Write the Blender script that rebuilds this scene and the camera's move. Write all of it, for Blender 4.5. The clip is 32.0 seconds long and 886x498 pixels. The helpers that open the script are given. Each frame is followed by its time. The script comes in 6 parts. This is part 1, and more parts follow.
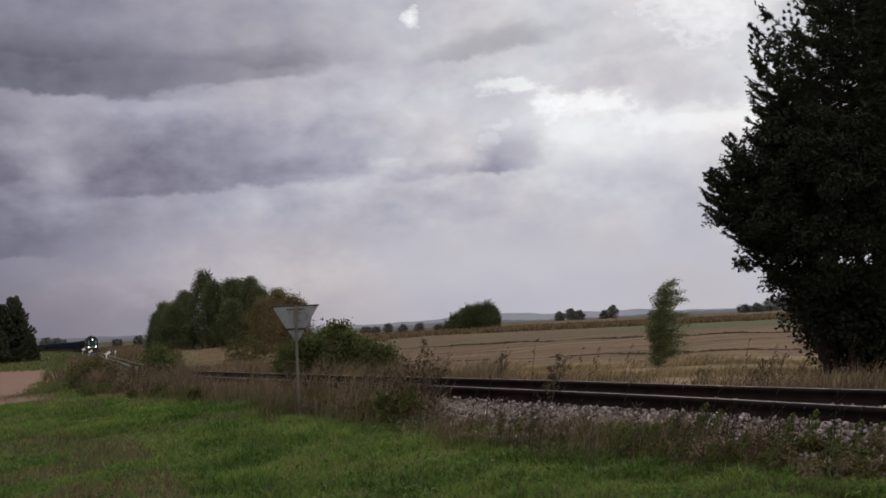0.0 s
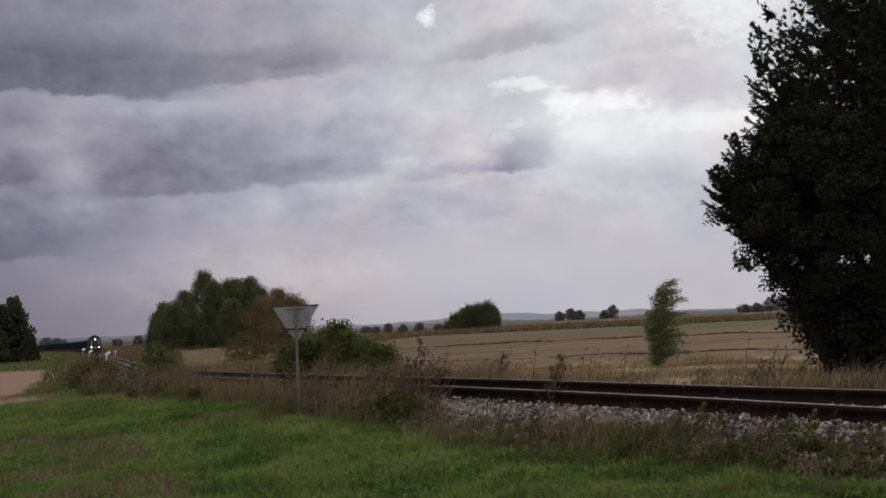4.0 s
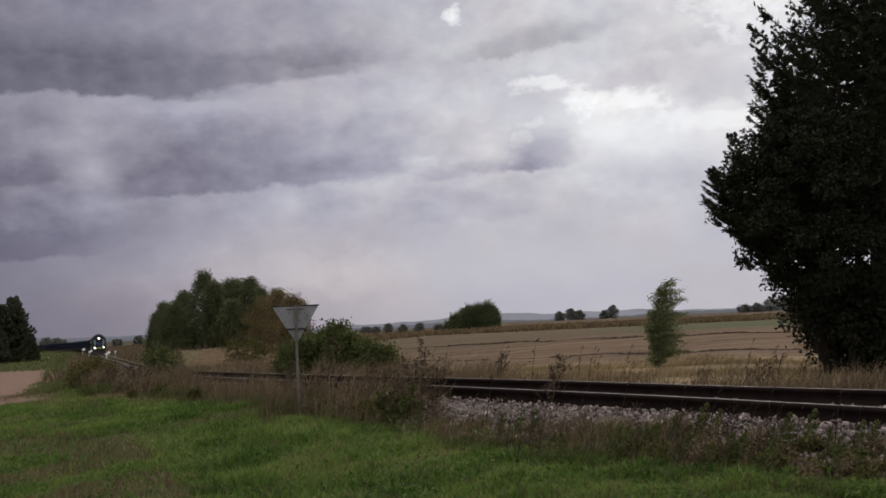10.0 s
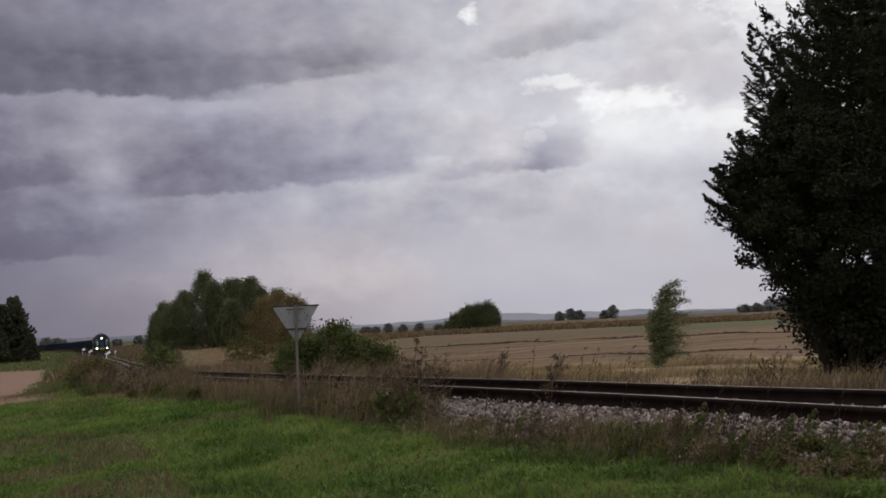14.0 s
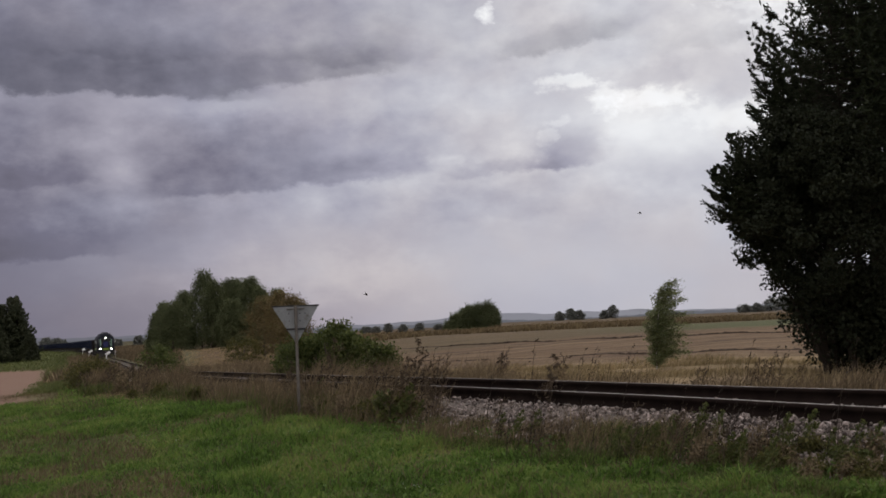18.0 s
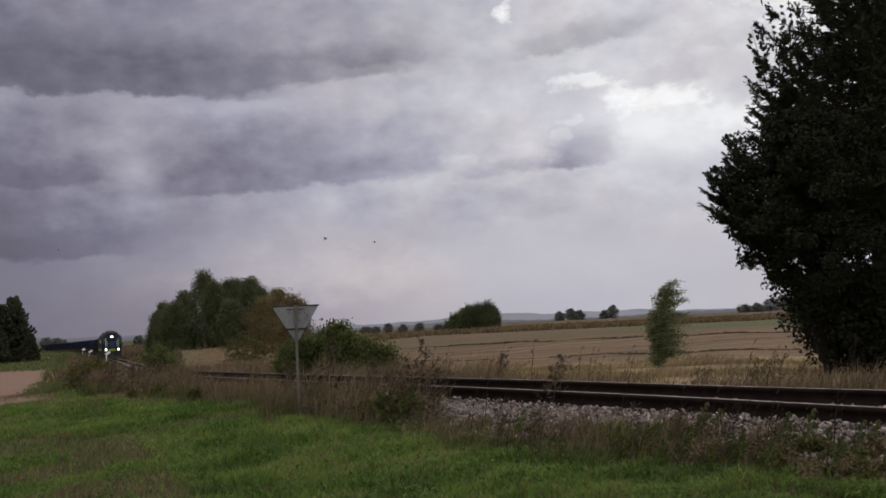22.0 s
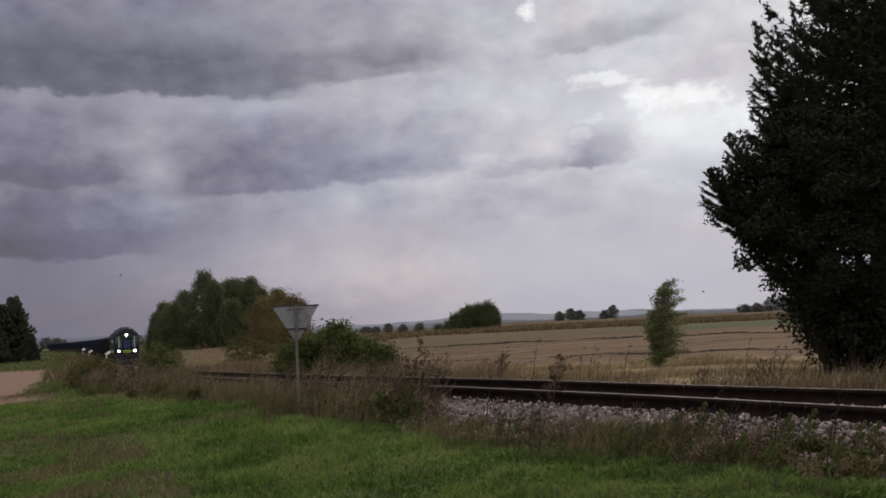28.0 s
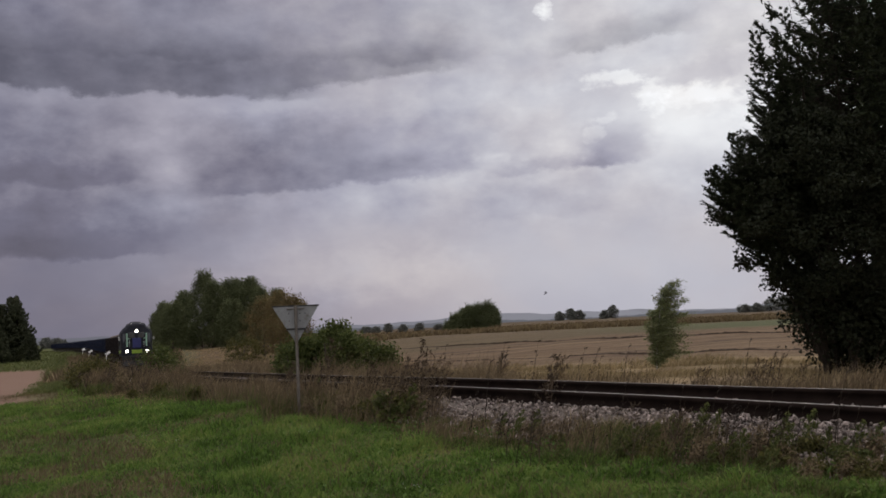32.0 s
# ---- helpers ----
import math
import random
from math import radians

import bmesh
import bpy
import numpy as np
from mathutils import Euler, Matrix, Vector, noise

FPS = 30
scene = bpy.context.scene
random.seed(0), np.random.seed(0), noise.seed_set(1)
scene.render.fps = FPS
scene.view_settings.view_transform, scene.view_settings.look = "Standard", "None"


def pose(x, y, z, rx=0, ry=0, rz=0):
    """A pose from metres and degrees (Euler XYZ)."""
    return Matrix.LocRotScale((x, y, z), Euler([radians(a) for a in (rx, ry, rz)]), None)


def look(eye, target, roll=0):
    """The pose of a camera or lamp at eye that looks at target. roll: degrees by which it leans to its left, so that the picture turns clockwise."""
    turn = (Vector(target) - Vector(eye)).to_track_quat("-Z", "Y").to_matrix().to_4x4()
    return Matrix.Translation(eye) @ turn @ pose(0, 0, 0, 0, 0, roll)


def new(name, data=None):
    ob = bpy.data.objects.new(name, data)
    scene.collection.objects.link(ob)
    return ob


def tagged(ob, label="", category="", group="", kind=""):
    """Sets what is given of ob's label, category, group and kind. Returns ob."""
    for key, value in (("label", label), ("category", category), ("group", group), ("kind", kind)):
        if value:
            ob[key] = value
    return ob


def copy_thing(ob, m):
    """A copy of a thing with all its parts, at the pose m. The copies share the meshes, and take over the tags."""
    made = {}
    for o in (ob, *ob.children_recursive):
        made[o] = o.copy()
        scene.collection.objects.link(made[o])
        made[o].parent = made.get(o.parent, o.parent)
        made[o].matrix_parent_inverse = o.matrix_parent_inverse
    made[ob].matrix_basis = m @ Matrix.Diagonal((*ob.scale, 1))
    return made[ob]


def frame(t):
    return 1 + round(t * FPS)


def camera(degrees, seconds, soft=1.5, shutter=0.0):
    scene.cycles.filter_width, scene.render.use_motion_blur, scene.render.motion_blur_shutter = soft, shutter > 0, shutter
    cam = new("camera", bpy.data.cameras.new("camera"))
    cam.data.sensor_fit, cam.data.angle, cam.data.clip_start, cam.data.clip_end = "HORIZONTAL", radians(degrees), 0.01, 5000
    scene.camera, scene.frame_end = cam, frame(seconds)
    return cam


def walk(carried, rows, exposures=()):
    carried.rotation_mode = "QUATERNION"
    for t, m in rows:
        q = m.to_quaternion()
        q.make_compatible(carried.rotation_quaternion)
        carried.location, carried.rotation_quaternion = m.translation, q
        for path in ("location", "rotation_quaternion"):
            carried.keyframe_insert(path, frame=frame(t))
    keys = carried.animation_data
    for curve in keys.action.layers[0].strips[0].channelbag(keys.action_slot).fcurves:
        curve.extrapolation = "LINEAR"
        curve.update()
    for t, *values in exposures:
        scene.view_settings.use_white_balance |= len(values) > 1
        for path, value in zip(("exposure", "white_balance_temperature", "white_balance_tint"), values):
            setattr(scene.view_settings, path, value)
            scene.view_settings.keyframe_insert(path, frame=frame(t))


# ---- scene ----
cam = camera(42.9, 32.0, soft=1.7)
EYE = (0.0, 0.0, 1.6)
AIM = look(EYE, (0.0, math.cos(radians(3.84)), 1.6 + math.sin(radians(3.84))), roll=-2.6)
walk(cam, [(0.0, AIM), (32.0, AIM)], exposures=[(0.0, 0.0), (32.0, 0.0)])

# ---- world, sun ----
SUN_AZ, SUN_EL = 16.0, 32.0      # degrees east of straight ahead, degrees up
world = bpy.data.worlds.new("overcast_sky")
scene.world = world
world.use_nodes = True
wn, wl = world.node_tree.nodes, world.node_tree.links
wn.clear()
sky = wn.new("ShaderNodeTexSky")
sky.sky_type, sky.sun_disc = "NISHITA", False
sky.sun_elevation, sky.sun_rotation = radians(SUN_EL), radians(SUN_AZ)
clear = wn.new("ShaderNodeBackground")
clear.inputs["Strength"].default_value = 0.08
wl.new(sky.outputs[0], clear.inputs["Color"])
cloudy = wn.new("ShaderNodeBackground")
cloud_tc = wn.new("ShaderNodeTexCoord")
cloud_no = wn.new("ShaderNodeTexNoise")
cloud_no.inputs["Scale"].default_value, cloud_no.inputs["Detail"].default_value = 2.5, 6
cloud_cr = wn.new("ShaderNodeValToRGB")
cloud_cr.color_ramp.elements[0].position, cloud_cr.color_ramp.elements[0].color = 0.3, (0.262, 0.245, 0.25, 1)
cloud_cr.color_ramp.elements[1].position, cloud_cr.color_ramp.elements[1].color = 0.7, (0.605, 0.57, 0.565, 1)
wl.new(cloud_tc.outputs["Generated"], cloud_no.inputs["Vector"])
wl.new(cloud_no.outputs["Fac"], cloud_cr.inputs["Fac"])
wl.new(cloud_cr.outputs["Color"], cloudy.inputs["Color"])
# an overcast sky is three times as bright overhead as at the horizon
up = wn.new("ShaderNodeSeparateXYZ")
wl.new(cloud_tc.outputs["Generated"], up.inputs[0])
rise = wn.new("ShaderNodeMath")
rise.operation, rise.use_clamp = "MAXIMUM", False
wl.new(up.outputs[2], rise.inputs[0])
rise.inputs[1].default_value = 0.0
zenith = wn.new("ShaderNodeMath")
zenith.operation = "MULTIPLY_ADD"
wl.new(rise.outputs[0], zenith.inputs[0])
zenith.inputs[1].default_value, zenith.inputs[2].default_value = 2.6, 1.15
wl.new(zenith.outputs[0], cloudy.inputs["Strength"])
both = wn.new("ShaderNodeMixShader")
both.inputs[0].default_value = 0.85
wl.new(clear.outputs[0], both.inputs[1])
wl.new(cloudy.outputs[0], both.inputs[2])
wout = wn.new("ShaderNodeOutputWorld")
wl.new(both.outputs[0], wout.inputs["Surface"])

sun = new("sun", bpy.data.lights.new("sun", "SUN"))
sun.data.energy, sun.data.angle, sun.data.color = 0.9, radians(14), (1.0, 0.95, 0.88)
sun.matrix_world = look((0, 0, 0), (-math.sin(radians(SUN_AZ)) * math.cos(radians(SUN_EL)),
                                    -math.cos(radians(SUN_AZ)) * math.cos(radians(SUN_EL)), -math.sin(radians(SUN_EL))))
sun.location = (60, 200, 130)


# ---- materials ----
def mat_nodes(name):
    m = bpy.data.materials.new(name)
    m.use_nodes = True
    t = m.node_tree
    for n in list(t.nodes):
        if n.type != "OUTPUT_MATERIAL":
            t.nodes.remove(n)
    return m, t, [n for n in t.nodes if n.type == "OUTPUT_MATERIAL"][0]


def num(t, op, a, b=None, c=None, clamp=False):
    n = t.nodes.new("ShaderNodeMath")
    n.operation, n.use_clamp = op, clamp
    for i, v in enumerate((a, b, c)):
        if v is None:
            continue
        if isinstance(v, (int, float)):
            n.inputs[i].default_value = v
        else:
            t.links.new(v, n.inputs[i])
    return n.outputs[0]


def noise_of(t, vec, scale, detail=4.0, rough=0.55):
    n = t.nodes.new("ShaderNodeTexNoise")
    n.inputs["Scale"].default_value, n.inputs["Detail"].default_value, n.inputs["Roughness"].default_value = scale, detail, rough
    if vec is not None:
        t.links.new(vec, n.inputs["Vector"])
    return n.outputs["Fac"]


def ramp(t, fac, stops):
    n = t.nodes.new("ShaderNodeValToRGB")
    e = n.color_ramp.elements
    while len(e) < len(stops):
        e.new(0.5)
    for el, (p, c) in zip(e, stops):
        el.position, el.color = p, (*c, 1)
    t.links.new(fac, n.inputs["Fac"])
    return n.outputs["Color"]


def mix(t, fac, a, b, blend="MIX"):
    n = t.nodes.new("ShaderNodeMix")
    n.data_type, n.blend_type = "RGBA", blend
    for sock, v in ((n.inputs[0], fac), (n.inputs[6], a), (n.inputs[7], b)):
        if isinstance(v, (int, float)):
            sock.default_value = v
        elif isinstance(v, tuple):
            sock.default_value = (*v, 1)
        else:
            t.links.new(v, sock)
    return n.outputs[2]


def smooth01(t, v, lo, hi):
    n = t.nodes.new("ShaderNodeMapRange")
    n.interpolation_type = "SMOOTHSTEP"
    n.inputs["From Min"].default_value, n.inputs["From Max"].default_value = lo, hi
    t.links.new(v, n.inputs["Value"])
    return n.outputs["Result"]


def surface(name, c1, c2, scale=3.0, rough=0.8, metal=0.0, bump=0.3, fine=12.0, vary=0.0, island=False, wear=None, spec=0.3):
    """Two colours blended by noise at two scales, with fine relief; vary: lightness from piece to piece."""
    m, t, out = mat_nodes(name)
    tc = t.nodes.new("ShaderNodeTexCoord")
    p = tc.outputs["Object"]
    n1, n2 = noise_of(t, p, scale), noise_of(t, p, scale * fine, 3.0)
    f = num(t, "ADD", num(t, "MULTIPLY", n1, 0.65), num(t, "MULTIPLY", n2, 0.35))
    col = ramp(t, f, [(0.35, c1), (0.65, c2)])
    if wear:
        w = smooth01(t, noise_of(t, p, scale * 2.3, 6.0, 0.7), 0.56, 0.68)
        col = mix(t, w, col, wear)
    if vary:
        if island:
            g = t.nodes.new("ShaderNodeNewGeometry").outputs["Random Per Island"]
        else:
            g = t.nodes.new("ShaderNodeObjectInfo").outputs["Random"]
        k = num(t, "MULTIPLY_ADD", g, 2 * vary, 1 - vary)
        h = t.nodes.new("ShaderNodeHueSaturation")
        t.links.new(k, h.inputs["Value"])
        t.links.new(col, h.inputs["Color"])
        col = h.outputs["Color"]
    b = t.nodes.new("ShaderNodeBsdfPrincipled")
    t.links.new(col, b.inputs["Base Color"])
    b.inputs["Metallic"].default_value = metal
    b.inputs["Specular IOR Level"].default_value = spec
    t.links.new(num(t, "MULTIPLY_ADD", n2, 0.3, rough - 0.15, clamp=True), b.inputs["Roughness"])
    if bump:
        bp = t.nodes.new("ShaderNodeBump")
        bp.inputs["Strength"].default_value, bp.inputs["Distance"].default_value = bump, 0.02
        t.links.new(f, bp.inputs["Height"])
        t.links.new(bp.outputs[0], b.inputs["Normal"])
    t.links.new(b.outputs[0], out.inputs["Surface"])
    return m


def foliage(name, c1, c2, c3=None, through_light=0.3, patch=0.5, drift=0.5, span=(0.25, 0.6, 0.78)):
    """Leaves: colour differs leaf by leaf and in drifts over the plant; part of the light passes through."""
    m, t, out = mat_nodes(name)
    g = t.nodes.new("ShaderNodeNewGeometry").outputs["Random Per Island"]
    tc = t.nodes.new("ShaderNodeTexCoord")
    n = noise_of(t, tc.outputs["Object"], patch, 3.0)
    f = num(t, "ADD", num(t, "MULTIPLY", g, 1 - drift), num(t, "MULTIPLY", n, drift))
    col = ramp(t, f, [(span[0], c1), (span[1], c2)] + ([(span[2], c3)] if c3 else []))
    b = t.nodes.new("ShaderNodeBsdfPrincipled")
    b.inputs["Roughness"].default_value, b.inputs["Specular IOR Level"].default_value = 0.7, 0.12
    t.links.new(col, b.inputs["Base Color"])
    tr = t.nodes.new("ShaderNodeBsdfTranslucent")
    t.links.new(col, tr.inputs["Color"])
    mx = t.nodes.new("ShaderNodeMixShader")
    mx.inputs[0].default_value = through_light
    t.links.new(b.outputs[0], mx.inputs[1])
    t.links.new(tr.outputs[0], mx.inputs[2])
    t.links.new(mx.outputs[0], out.inputs["Surface"])
    return m


def glow(name, c, strength):
    m, t, out = mat_nodes(name)
    e = t.nodes.new("ShaderNodeEmission")
    e.inputs["Color"].default_value, e.inputs["Strength"].default_value = (*c, 1), strength
    t.links.new(e.outputs[0], out.inputs["Surface"])
    return m


# ---- meshes ----
def fast_mesh(name, verts, faces, material, smooth=False):
    """A mesh from arrays: verts (n, 3) and faces (m, k)."""
    verts, faces = np.asarray(verts, np.float32), np.asarray(faces, np.int32)
    me = bpy.data.meshes.new(name)
    k = faces.shape[1]
    me.vertices.add(len(verts))
    me.vertices.foreach_set("co", verts.ravel())
    me.loops.add(faces.size)
    me.loops.foreach_set("vertex_index", faces.ravel())
    me.polygons.add(len(faces))
    me.polygons.foreach_set("loop_start", np.arange(0, faces.size, k, dtype=np.int32))
    if smooth:
        me.polygons.foreach_set("use_smooth", np.ones(len(faces), bool))
    me.materials.append(material)
    me.update(calc_edges=True)
    return me


def put(name, me, parent=None, label="", m=None):
    ob = new(name, me)
    if parent:
        ob.parent = parent
    if label:
        ob["label"] = label
    if m is not None:
        ob.matrix_basis = m
    return ob


def part(name, bm, material, parent, label="", smooth=False):
    """Links a bmesh as one mesh under a thing or a part."""
    bmesh.ops.recalc_face_normals(bm, faces=bm.faces)
    me = bpy.data.meshes.new(name)
    bm.to_mesh(me)
    bm.free()
    me.materials.append(material)
    if smooth:
        for p in me.polygons:
            p.use_smooth = True
    return put(name, me, parent, label)


def empty(name, m, label="", category="", group="", kind=""):
    ob = new(name)
    ob.matrix_basis = m
    return tagged(ob, label, category, group, kind)


def box(bm, x0, y0, z0, x1, y1, z1, bevel=0.0):
    r = bmesh.ops.create_cube(bm, size=1)
    vs = r["verts"]
    bmesh.ops.scale(bm, vec=(x1 - x0, y1 - y0, z1 - z0), verts=vs)
    bmesh.ops.translate(bm, vec=((x0 + x1) / 2, (y0 + y1) / 2, (z0 + z1) / 2), verts=vs)
    if bevel:
        es = list({e for v in vs for e in v.link_edges})
        bmesh.ops.bevel(bm, geom=es, offset=bevel, segments=1, affect="EDGES")


def rod(bm, a, b, r0, r1=None, seg=8):
    a, b = Vector(a), Vector(b)
    r = bmesh.ops.create_cone(bm, cap_ends=True, segments=seg, radius1=r0, radius2=r0 if r1 is None else r1, depth=(b - a).length)
    m = Matrix.Translation((a + b) / 2) @ (b - a).to_track_quat("Z", "Y").to_matrix().to_4x4()
    bmesh.ops.transform(bm, matrix=m, verts=r["verts"])


def prism(bm, outline, axis_from, axis_to, place):
    """Sweeps a closed 2D outline straight: place(u, v, w) gives the point."""
    lo = [bm.verts.new(place(u, v, axis_from)) for u, v in outline]
    hi = [bm.verts.new(place(u, v, axis_to)) for u, v in outline]
    n = len(outline)
    for i in range(n):
        bm.faces.new((lo[i], lo[(i + 1) % n], hi[(i + 1) % n], hi[i]))
    bm.faces.new(lo[::-1])
    bm.faces.new(hi)


def tubes(segments, sides=5):
    """Tapered tubes: segments (n, 8) of start, end, start radius, end radius, as arrays of vertices and quads."""
    s = np.asarray(segments, float)
    a, b, ra, rb = s[:, :3], s[:, 3:6], s[:, 6], s[:, 7]
    d = b - a
    d /= np.linalg.norm(d, axis=1, keepdims=True) + 1e-9
    ref = np.where(np.abs(d[:, 2:3]) > 0.9, np.array([[1.0, 0, 0]]), np.array([[0, 0, 1.0]]))
    u = np.cross(d, ref)
    u /= np.linalg.norm(u, axis=1, keepdims=True) + 1e-9
    w = np.cross(d, u)
    ang = np.arange(sides) * 2 * np.pi / sides
    ring = u[:, None] * np.cos(ang)[None, :, None] + w[:, None] * np.sin(ang)[None, :, None]
    v = np.concatenate([a[:, None] + ring * ra[:, None, None], b[:, None] + ring * rb[:, None, None]], 1).reshape(-1, 3)
    i = np.arange(sides)
    q = np.stack([i, (i + 1) % sides, (i + 1) % sides + sides, i + sides], 1)
    f = (np.arange(len(s))[:, None, None] * 2 * sides + q[None]).reshape(-1, 4)
    return v, f


def leaves(rng, centres, size, stretch=1.7, droop=0.0, direction=None):
    """One rhombic leaf, folded on its midrib, at each centre, turned at random."""
    n = len(centres)
    sz = size * rng.uniform(0.6, 1.3, n)[:, None]
    d = rng.normal(size=(n, 3))
    if direction is not None:
        d = d * 0.6 + direction
    d[:, 2] -= droop
    d /= np.linalg.norm(d, axis=1, keepdims=True)
    u = np.cross(d, rng.normal(size=(n, 3)))
    u /= np.linalg.norm(u, axis=1, keepdims=True) + 1e-9
    k = np.cross(d, u)
    c = np.asarray(centres)
    v = np.stack([c - d * sz * stretch / 2, c + u * sz / 2 + k * sz * 0.12, c + d * sz * stretch / 2, c - u * sz / 2 + k * sz * 0.12], 1).reshape(-1, 3)
    return v, np.arange(4 * n).reshape(n, 4)


def blades(rng, base, height, width, lean, wind=(0.0, 0.0), bent=0.6):
    """Grass blades of two pieces, that taper and bend over."""
    n = len(base)
    h = height * rng.uniform(0.5, 1.3, n) if np.isscalar(height) else height
    a = rng.uniform(0, 2 * np.pi, n)
    side = np.stack([np.cos(a), np.sin(a), np.zeros(n)], 1) * (width * rng.uniform(0.6, 1.3, n))[:, None] / 2
    tilt = rng.normal(size=(n, 2)) * lean + np.asarray(wind)
    off = np.concatenate([tilt * h[:, None], h[:, None]], 1)
    mid = base + off * np.array([0.35, 0.35, 0.6])
    tip = base + off * np.array([1.0, 1.0, 1.0])
    tip[:, 2] -= bent * 0.25 * h * np.linalg.norm(tilt, axis=1)
    v = np.stack([base - side, base + side, mid + side * 0.75, mid - side * 0.75, tip], 1).reshape(-1, 3)
    i = np.arange(n)[:, None] * 5
    f = np.concatenate([i + [0, 1, 2], i + [0, 2, 3], i + [3, 2, 4]], 0)
    return v, f


# ---- plan: the railway line, rail tops, in metres ----
LINE = np.array([(16.5, -11.4, .8), (10.3, -1.1, .8), (4.07, 9.26, .8), (2.88, 11.24, .8), (.75, 14.75, .8), (-2.4, 20.6, .74),
                 (-5.9, 29.4, .58), (-11.2, 46.7, .15), (-22, 83, -.75), (-34, 123.1, -1.35), (-61.2, 203.6, -1.62),
                 (-102, 324.4, -1.75), (-165, 490, -2.35), (-240, 667, -3.2), (-360, 900, -4.3)])


def glide(p, n=24):
    out = []
    for i in range(len(p) - 1):
        p1, p2 = p[i], p[i + 1]
        p0 = p[i - 1] if i else 2 * p1 - p2
        p3 = p[i + 2] if i + 2 < len(p) else 2 * p2 - p1
        d0, d1, d2 = (np.linalg.norm(q) for q in (p1 - p0, p2 - p1, p3 - p2))
        m1 = ((p1 - p0) / d0 * d1 + (p2 - p1) / d1 * d0) / (d0 + d1) * d1
        m2 = ((p2 - p1) / d1 * d2 + (p3 - p2) / d2 * d1) / (d1 + d2) * d1
        for k in range(n):
            t = k / n
            out.append((2 * t**3 - 3 * t**2 + 1) * p1 + (t**3 - 2 * t**2 + t) * m1 + (3 * t**2 - 2 * t**3) * p2 + (t**3 - t**2) * m2)
    return np.array(out + [p[-1]])


TRACK = glide(LINE)
ALONG = np.r_[0, np.cumsum(np.linalg.norm(np.diff(TRACK, axis=0), axis=1))]


def on_track(s):
    return np.array([np.interp(s, ALONG, TRACK[:, k]) for k in range(3)])


def track_pose(s, lift=0.0):
    """A pose on the rails, x along the line towards the clip's camera, z up."""
    a, b = on_track(s - 1.0), on_track(s + 1.0)
    d = Vector(a - b).normalized()
    q = d.to_track_quat("X", "Z").to_matrix().to_4x4()
    return Matrix.Translation(Vector(on_track(s)) + Vector((0, 0, lift))) @ q


def sstep(v, lo, hi):
    t = np.clip((np.asarray(v, float) - lo) / (hi - lo), 0, 1)
    return t * t * (3 - 2 * t)


TAN = np.gradient(TRACK[:, :2], axis=0)
TAN /= np.linalg.norm(TAN, axis=1, keepdims=True)


def nearest(px, py):
    out = np.empty(len(px), int)
    for i in range(0, len(px), 20000):
        q = np.stack([px[i:i + 20000], py[i:i + 20000]], 1)
        out[i:i + 20000] = ((q[:, None] - TRACK[None, :, :2]) ** 2).sum(2).argmin(1)
    return out


# a coarse map of which stretch of the line is nearest
MAP_X, MAP_Y = np.arange(-80, 80.1, 1.0), np.arange(-10, 200.1, 1.0)
NEAR_MAP = nearest(*(g.ravel() for g in np.meshgrid(MAP_X, MAP_Y, indexing="ij"))).reshape(len(MAP_X), len(MAP_Y))


def near_line(x, y):
    """How far (x, y) lies from the line's middle (positive on the far side) and the rail height there."""
    x, y = np.ravel(x).astype(float), np.ravel(y).astype(float)
    i, k = np.rint(x - MAP_X[0]).astype(int), np.rint(y - MAP_Y[0]).astype(int)
    inside = (i >= 0) & (k >= 0) & (i < len(MAP_X)) & (k < len(MAP_Y))
    j = np.empty(len(x), int)
    j[inside] = NEAR_MAP[i[inside], k[inside]]
    if (~inside).any():
        j[~inside] = nearest(x[~inside], y[~inside])
    dx, dy = x - TRACK[j, 0], y - TRACK[j, 1]
    along = dx * TAN[j, 0] + dy * TAN[j, 1]
    dist = dx * TAN[j, 1] - dy * TAN[j, 0]
    dist = np.where(np.abs(along) > 9, np.sign(dist) * np.hypot(dx, dy), dist)
    return dist, TRACK[j, 2] + np.clip(along, -4, 4) * 0


def ground_z(x, y):
    x, y = np.atleast_1d(np.asarray(x, float)), np.atleast_1d(np.asarray(y, float))
    n, rail = near_line(x, y)
    q = x + 0.28 * y
    fall = sstep(y, 18, 115) * (1 - sstep(q, 4, 40)) * 1.75
    fall = fall * (1 - 0.36 * sstep(y, 130, 185) * sstep(np.abs(n), 5, 12))
    z = 0.30 * sstep(n, -8, -2.0) - fall
    z = z - 1.7 * sstep(y, 260, 700) * (1 - sstep(q, 10, 60))
    z = z - 3.2 * sstep(y, 165, 300) * (1 - sstep(x / np.maximum(y, 1.0), -0.01, 0.05)) * sstep(q, 30, 60)
    z = z + 0.05 * np.sin(x * 0.9 + 0.4 * y) * np.sin(y * 0.7 - 0.3 * x) * sstep(np.abs(n), 3, 6) * (1 - sstep(y, 60, 200))
    bed = rail - 0.34
    k = 1 - sstep(np.abs(n), 1.5, 4.5)
    inner = 1 - sstep(np.abs(n), 1.0, 1.5)
    return z * (1 - k) + bed * k - 0.2 * inner


def gz(x, y):
    return float(ground_z(x, y)[0])


